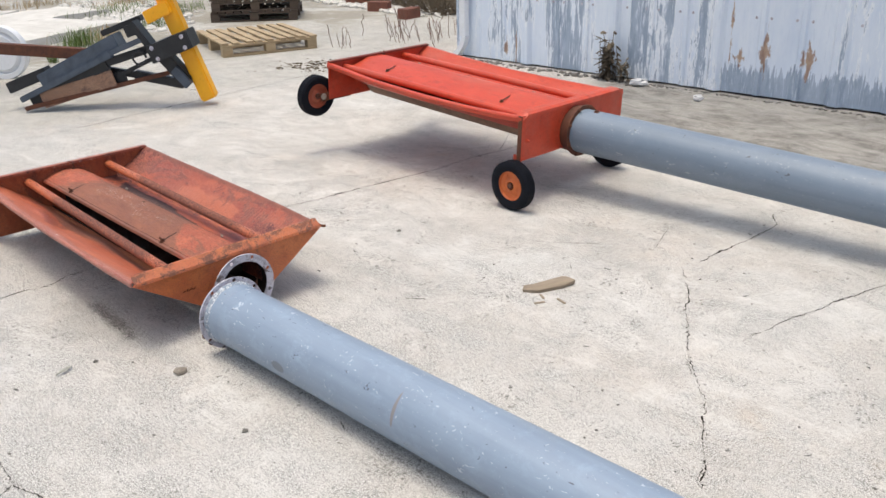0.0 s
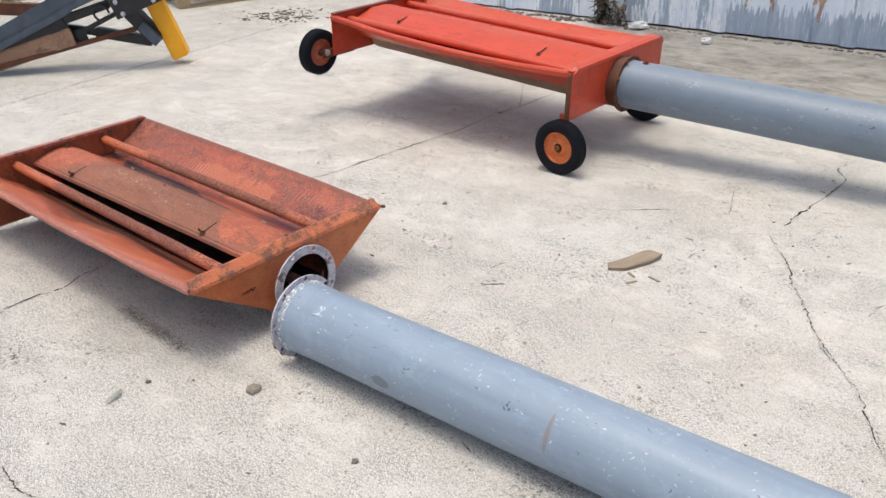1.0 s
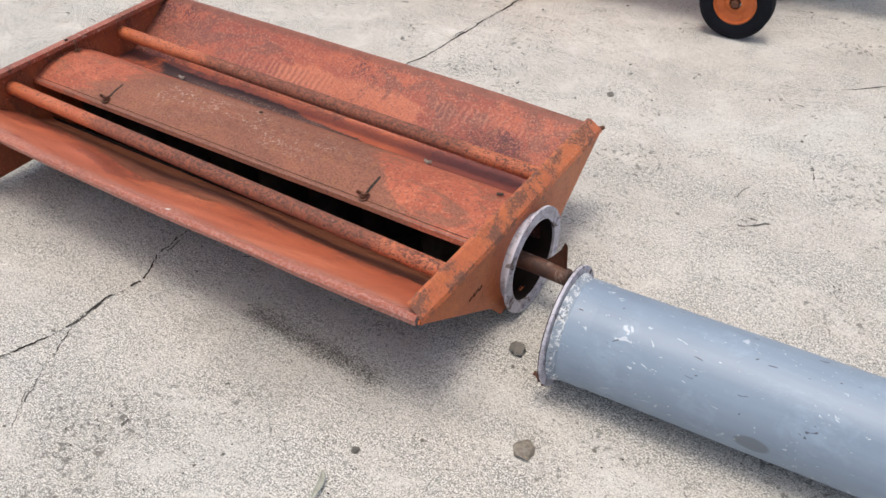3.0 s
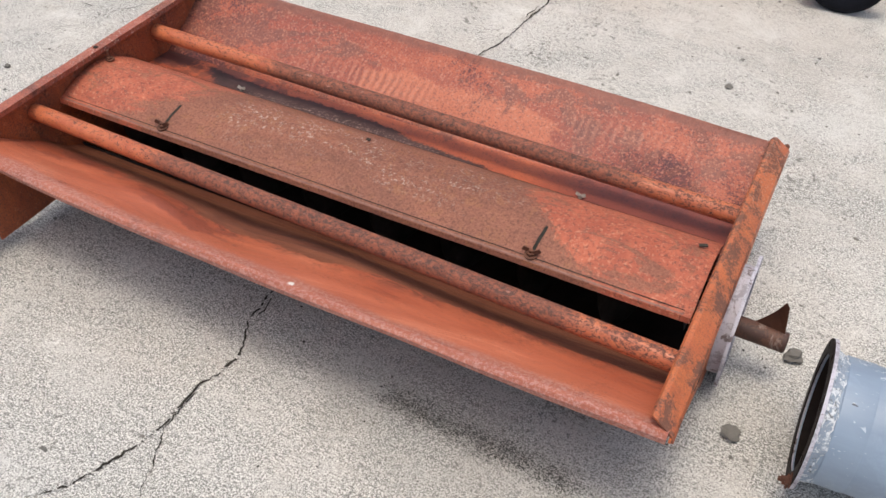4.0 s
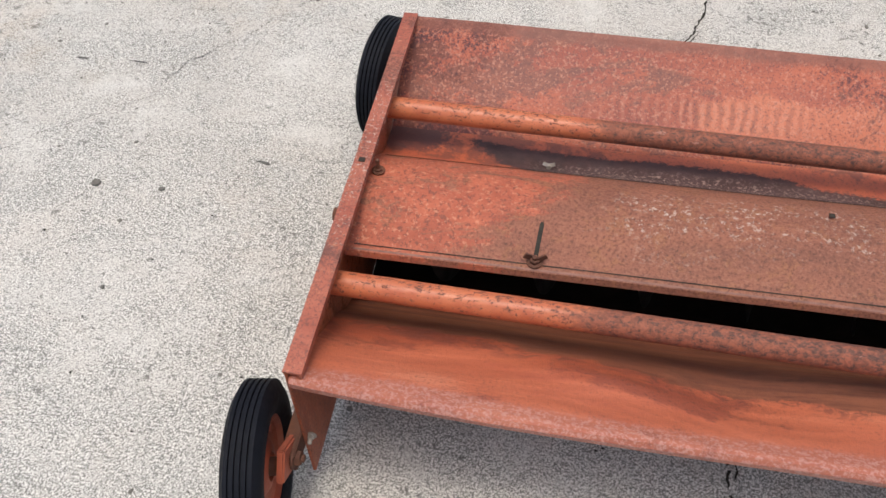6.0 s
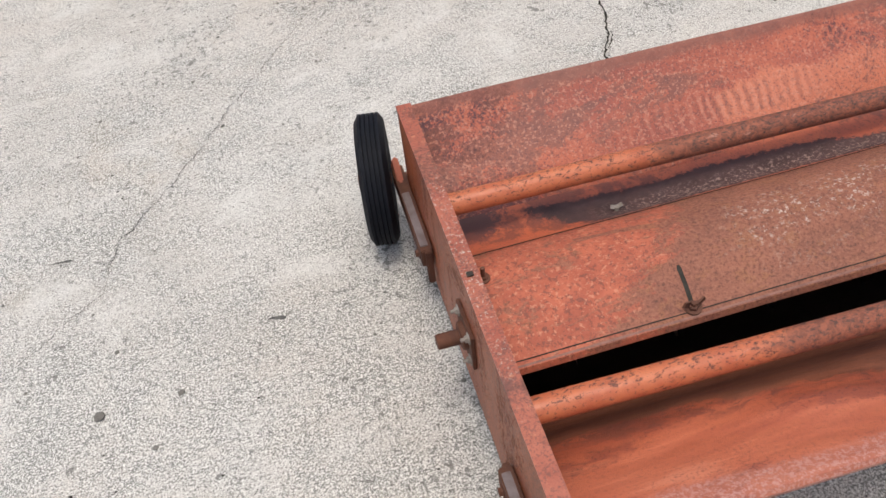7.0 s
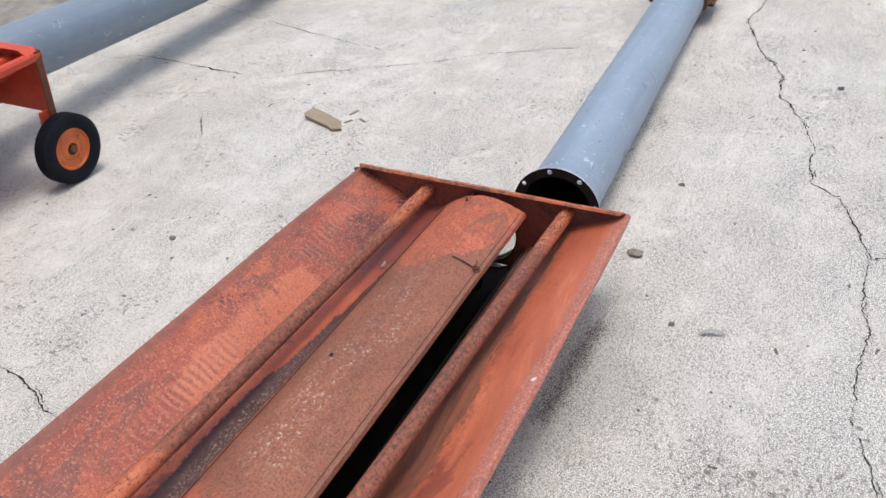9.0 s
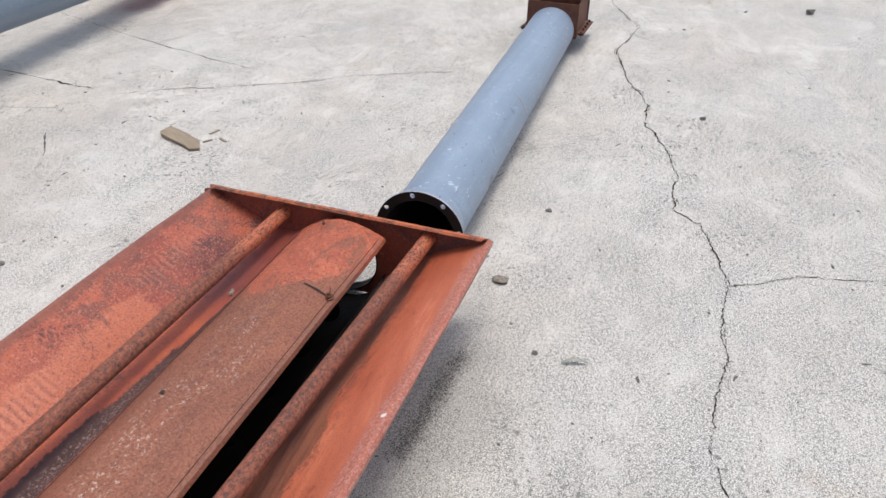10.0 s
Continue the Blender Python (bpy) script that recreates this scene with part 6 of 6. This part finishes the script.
fx, fy = Vector((5.60, -3.24)), Vector((-0.30, -0.954))       # near corner of the pale pallet and the way of its front edge
yaw = math.degrees(math.atan2(fy.y, fy.x))
c = fx + fy * 0.53 + Vector((0.954, -0.30)) * 0.62
pallet(FAR @ pose(c.x, c.y, 0, 0, 0, yaw) @ Matrix.Diagonal((0.9, 1.2, 1.08, 1)), PALE_WOOD, "pale pine pallet lying on the concrete", 9, (2, 5))
sx, sv = Vector((8.15, -4.63)), Vector((-0.64, -0.77))
c = sx + sv * 0.6 + Vector((0.77, -0.64)) * 0.55
yaw2 = math.degrees(math.atan2(sv.y, sv.x))
for k in range(3):
    pallet(FAR @ pose(c.x, c.y, 0.142 * k, 0, 0, yaw2 + (2 if k == 1 else -1)), OLD_WOOD, "dark weathered pallet in a low stack", 11)

# tilted dark steel loader attachment with a yellow post: built in a frame across the yard
RIGHT = Vector((-0.69, -0.724, 0))
ax = Matrix(((RIGHT.x, 0.724, 0, 3.37), (RIGHT.y, -0.69, 0, -1.815), (0, 0, 1.08, 0), (0, 0, 0, 1))) @ Matrix.Scale(0.94, 4)
mach = thing("loader_attachment", ax, "dark blue-grey steel loader attachment propped on a yellow post", "machine attachment")


def beam(name, p0, p1, w, d, mat, label="", bevel=0.006, taper=1.0):
    """A box beam from p0 to p1: w across in the upright plane, d in depth."""
    p0, p1 = Vector(p0), Vector(p1)
    ahead = (p1 - p0)
    l = ahead.length
    ahead.normalize()
    depth = Vector((0, 1, 0))
    up = ahead.cross(depth).normalized()
    depth = up.cross(ahead)
    m = Matrix((ahead, depth, up)).transposed().to_4x4()
    bm = box_bm(((0, 0, 0)), (l, d, w), None, bevel)
    bmesh.ops.transform(bm, matrix=Matrix.Translation((p0 + p1) / 2) @ m, verts=bm.verts)
    return part(name, bm, mat, mach, label)


post = beam("post", (0.0, 0.05, 0.045), (-0.285, 0.06, 0.86), 0.125, 0.125, YELLOW, "yellow square steel post", 0.012)
beam("post_head", (-0.42, 0.0, 0.675), (-0.22, 0.0, 0.755), 0.095, 0.11, YELLOW, "yellow cross piece")
beam("post_cap", (-0.36, 0.06, 0.83), (-0.16, 0.06, 0.875), 0.045, 0.17, YELLOW)
beam("collar", (-0.40, -0.02, 0.415), (-0.06, -0.02, 0.53), 0.135, 0.25, STEEL_BLACK, "dark collar clamped round the post")
beam("arm", (-0.38, 0.0, 0.47), (-0.15, 0.02, 0.185), 0.10, 0.14, STEEL_BLACK)
beam("arm", (-0.24, -0.05, 0.30), (-0.13, -0.05, 0.17), 0.075, 0.06, STEEL_BLUE)
beam("lower_bar", (-1.50, -0.10, 0.030), (-0.29, 0.0, 0.265), 0.032, 0.045, RUSTY, "thin rusty lower bar")
beam("foot_bar", (-0.82, 0.06, 0.285), (-0.18, 0.05, 0.170), 0.05, 0.05, STEEL_BLACK, "black hydraulic cylinder rod")
beam("cylinder", (-0.60, 0.06, 0.245), (-0.20, 0.05, 0.165), 0.07, 0.07, STEEL_BLACK, "black hydraulic cylinder")
beam("link_bar", (-0.68, 0.0, 0.265), (-0.40, 0.0, 0.38), 0.032, 0.04, STEEL_BLACK)
beam("main_beam", (-1.36, 0.05, 0.215), (-0.68, 0.05, 0.51), 0.125, 0.20, STEEL_BLUE, "blue-grey box beam")
beam("cheek_plate", (-1.53, -0.07, 0.095), (-0.72, -0.07, 0.425), 0.045, 0.06, STEEL_BLUE)
beam("cheek_plate", (-0.78, -0.07, 0.415), (-0.44, -0.07, 0.535), 0.04, 0.05, STEEL_BLUE)
beam("lower_web", (-1.46, -0.04, 0.07), (-0.78, -0.04, 0.345), 0.085, 0.05, STEEL_BLACK)
beam("lower_web", (-0.88, -0.03, 0.33), (-0.45, -0.03, 0.445), 0.06, 0.05, STEEL_BLACK)
beam("beam_end", (-1.66, 0.06, 0.17), (-1.32, 0.06, 0.285), 0.085, 0.14, STEEL_BLACK)
beam("upper_rail", (-0.84, 0.12, 0.555), (-0.50, 0.12, 0.665), 0.045, 0.10, STEEL_BLACK)
beam("tube_end", (-0.60, 0.0, 0.575), (-0.52, 0.0, 0.60), 0.085, 0.09, STEEL_BLACK, "open square tube end")
beam("head_bracket", (-0.53, -0.02, 0.65), (-0.39, -0.02, 0.45), 0.05, 0.16, STEEL_BLACK)
beam("rusty_plate", (-1.36, -0.075, 0.085), (-0.74, -0.06, 0.245), 0.125, 0.015, RUST_PLATE, "scaled rust-brown plate")
beam("plate_end", (-0.80, -0.01, 0.215), (-0.66, 0.0, 0.245), 0.09, 0.018, STEEL_BLACK, "dark end of the plate")
bm = bmesh.new()
prev = None
for k in range(13):
    q = Vector((-0.50 + 0.055 * math.cos(k * 0.5), -0.08, 0.39 + 0.05 * math.sin(k * 0.5)))
    if prev is not None:
        mm, ll = frame_along(prev, q)
        add_lathe(bm, [(0.009, 0), (0.009, ll)], mm, 8)
    prev = q
part("hose", bm, STEEL_BLACK, mach, "black rubber hose loop")
for a, z in ((-0.37, 0.47), (-0.33, 0.39), (-0.12, 0.55), (-0.10, 0.47)):
    part("clamp_bolt", bolt_bm((a, -0.146, z), (0, -1, 0), 0.011, 0.012), FLANGE_GREY, mach)

# a rusty channel bar, a white disc wheel and pale slabs behind it
tagged(part("channel_bar", box_bm((0, 0, 0.0), (1.5, 0.08, 0.09), bevel=0.006), RUSTY, matrix=ax @ pose(-1.78, 0.75, 0.35, 0, 5, 0)), "rusty steel channel bar resting on the attachment", "steel bar")
tagged(part("channel_bar", box_bm((0, 0, 0.0), (0.9, 0.08, 0.075), bevel=0.006), RUSTY, matrix=FAR @ pose(11.3, -2.75, 0.16, 0, 2, -50)), "rusty steel bar lying across a slab", "steel bar")
disc = thing("disc_wheel", ax @ pose(-2.36, 1.45, 0.235, 90, 0, 0), "white painted steel disc wheel standing on edge", "wheel")
bm = bmesh.new()
add_lathe(bm, [(0.02, 0.03), (0.15, 0.05), (0.185, 0.02), (0.195, 0.05), (0.235, 0.05), (0.235, -0.05), (0.19, -0.04), (0.02, -0.03)], None, 48)
part("disc", bm, WHITE_PAINT, disc, "", True)


def slab(x, y, yaw, w, d, h, seed):
    """A broken flat slab with a ragged outline."""
    rnd = random.Random(seed)
    bm = bmesh.new()
    out = []
    for (xa, ya), (xb, yb) in zip(((-w / 2, -d / 2), (w / 2, -d / 2), (w / 2, d / 2), (-w / 2, d / 2)), ((w / 2, -d / 2), (w / 2, d / 2), (-w / 2, d / 2), (-w / 2, -d / 2))):
        out += [(xa + (xb - xa) * k / 6 + rnd.uniform(-0.04, 0.04), ya + (yb - ya) * k / 6 + rnd.uniform(-0.04, 0.04)) for k in range(6)]
    top = [bm.verts.new((p[0], p[1], h + rnd.uniform(-0.012, 0.012))) for p in out]
    low = [bm.verts.new((p[0] * 1.01, p[1] * 1.01, -0.01)) for p in out]
    bm.faces.new(top), bm.faces.new(low[::-1])
    for k in range(len(out)):
        q = (k + 1) % len(out)
        bm.faces.new((low[k], low[q], top[q], top[k]))
    return tagged(part("stone_slab", bm, SLAB_WHITE, matrix=FAR @ pose(x, y, 0, 0, 0, yaw)), "pale flat broken slab lying on the ground", "slab", "pale slabs")


slab(9.05, -2.30, -67.4, 2.3, 1.7, 0.10, 1)
slab(8.75, -1.0, -60, 1.6, 1.5, 0.12, 2)
slab(10.6, -3.3, -75, 1.5, 1.1, 0.09, 3)
slab(11.6, -2.2, -58, 1.8, 1.4, 0.08, 4)


def tuft(m, n, h, mat, label, seed, spread=0.25):
    rnd = random.Random(seed)
    bm = bmesh.new()
    for k in range(n):
        b = Vector((rnd.gauss(0, spread), rnd.gauss(0, spread * 0.4), 0))
        a, l = rnd.uniform(0, 6.28), h * rnd.uniform(0.4, 1.1)
        o = Vector((math.cos(a), math.sin(a), 0))
        s = Vector((-o.y, o.x, 0)) * rnd.uniform(0.002, 0.005)
        mid, tip = b + o * l * 0.2 + Vector((0, 0, l * 0.65)), b + o * l * rnd.uniform(0.35, 0.7) + Vector((0, 0, l * 0.85))
        v = [bm.verts.new(p) for p in (b - s, b + s, mid + s * 0.8, mid - s * 0.8, tip)]
        bm.faces.new(v[:4]), bm.faces.new((v[3], v[2], v[4]))
    return tagged(part("grass_tuft", bm, mat, matrix=FAR @ m), label, "grass", "grass tufts", "stuff")


tuft(pose(7.75, -2.62, 0, 0, 0, -67), 260, 0.26, GRASS, "green grass tuft growing at a slab edge", 3, 0.17)
tuft(pose(8.05, -3.05, 0, 0, 0, -67), 120, 0.22, STRAW, "dry grass tuft growing at a slab edge", 6, 0.22)
tuft(pose(8.55, -4.00, 0, 0, 0, -67), 150, 0.2, GRASS, "green grass tuft growing among rubble", 4, 0.16)
tuft(pose(6.9, -1.95, 0), 60, 0.2, GRASS, "small green weed in a joint", 5, 0.05)
for k, (x, y) in enumerate(((10.4, -4.3), (11.3, -4.9), (9.6, -4.9), (12.6, -4.0))):
    tuft(pose(x, y, 0, 0, 0, -60), 220, 0.2, STRAW if k % 2 else GRASS, "mixed weed tuft growing among rubble", 20 + k, 0.4)

# rubble, bricks and posts where the yard ends
bm = bmesh.new()
rnd = random.Random(77)
for k in range(2200):
    a = rnd.random()
    if k % 2:
        x, y = 8.6 + 3.4 * a + rnd.gauss(0, 0.25), -4.0 - 0.8 * a + rnd.gauss(0, 0.35)
    else:
        x, y = 5.9 + 3.2 * a + abs(rnd.gauss(0, 0.5)), -6.75 - 0.35 * a - abs(rnd.gauss(0, 0.5))
    if (Vector((x, y)) - c).length < 0.95:
        continue
    r = rnd.uniform(0.012, 0.06)
    g = bmesh.ops.create_icosphere(bm, subdivisions=1, radius=r)["verts"]
    bmesh.ops.transform(bm, matrix=pose(x, y, r * 0.25, rnd.uniform(-40, 40), 0, rnd.uniform(0, 360)) @ Matrix.Diagonal((rnd.uniform(0.7, 1.8), 1, rnd.uniform(0.4, 0.8), 1)), verts=g)
tagged(part("rubble", bm, SLAB_WHITE, matrix=FAR), "grey stone rubble scattered along the yard edge", "rubble", kind="stuff")
bm = bmesh.new()
for k in range(1500):
    a = rnd.random()
    p = Vector((6.0 + 3.6 * a, -7.0 - 0.6 * a - abs(rnd.gauss(0, 0.5)), 0))
    t = rnd.uniform(0, 6.28)
    d = Vector((math.cos(t), math.sin(t), rnd.uniform(0.0, 1.1))) * rnd.uniform(0.1, 0.45)
    mm, ll = frame_along(p, p + d)
    add_lathe(bm, [(0.008, 0), (0.004, ll)], mm, 4)
tagged(part("brush_pile", bm, DRY_LEAF, matrix=FAR), "tangled dark dry brush at the yard edge", "brush", kind="stuff")
for x, y, r in ((7.19, -6.87, 30), (6.26, -6.59, 100), (8.1, -7.2, 60)):
    tagged(part("brick_block", box_bm((0, 0, 0.06), (0.32, 0.17, 0.15), bevel=0.008), BRICK, matrix=FAR @ pose(x, y, 0, 0, 0, r)), "dark red brick block lying on the ground", "brick", "brick blocks")
for x, y, h, mat in ((7.6, -7.5, 1.4, FLANGE_GREY), (7.3, -7.5, 1.4, FLANGE_GREY), (5.75, -7.1, 1.5, OLD_WOOD)):
    tagged(part("fence_post", rod_bm((0, 0, 0), (0, 0, h), 0.055, 14), mat, matrix=FAR @ pose(x, y, 0)), "weathered grey post at the yard edge", "post", "edge posts")
bm = bmesh.new()
for k in range(260):                              # sweepings in the joint behind the red auger
    x, y = rnd.gauss(4.45, 0.22), rnd.gauss(-3.55, 0.16)
    r = 0.003 + 0.011 * rnd.random() ** 2
    g = bmesh.ops.create_icosphere(bm, subdivisions=1, radius=r)["verts"]
    bmesh.ops.transform(bm, matrix=pose(x, y, r * 0.3, rnd.uniform(-40, 40), 0, rnd.uniform(0, 360)) @ Matrix.Diagonal((rnd.uniform(0.7, 3.4), 1, 0.5, 1)), verts=g)
tagged(part("sweepings", bm, DRY_LEAF, matrix=FAR), "small heap of dark bark and dirt", "debris", kind="stuff")
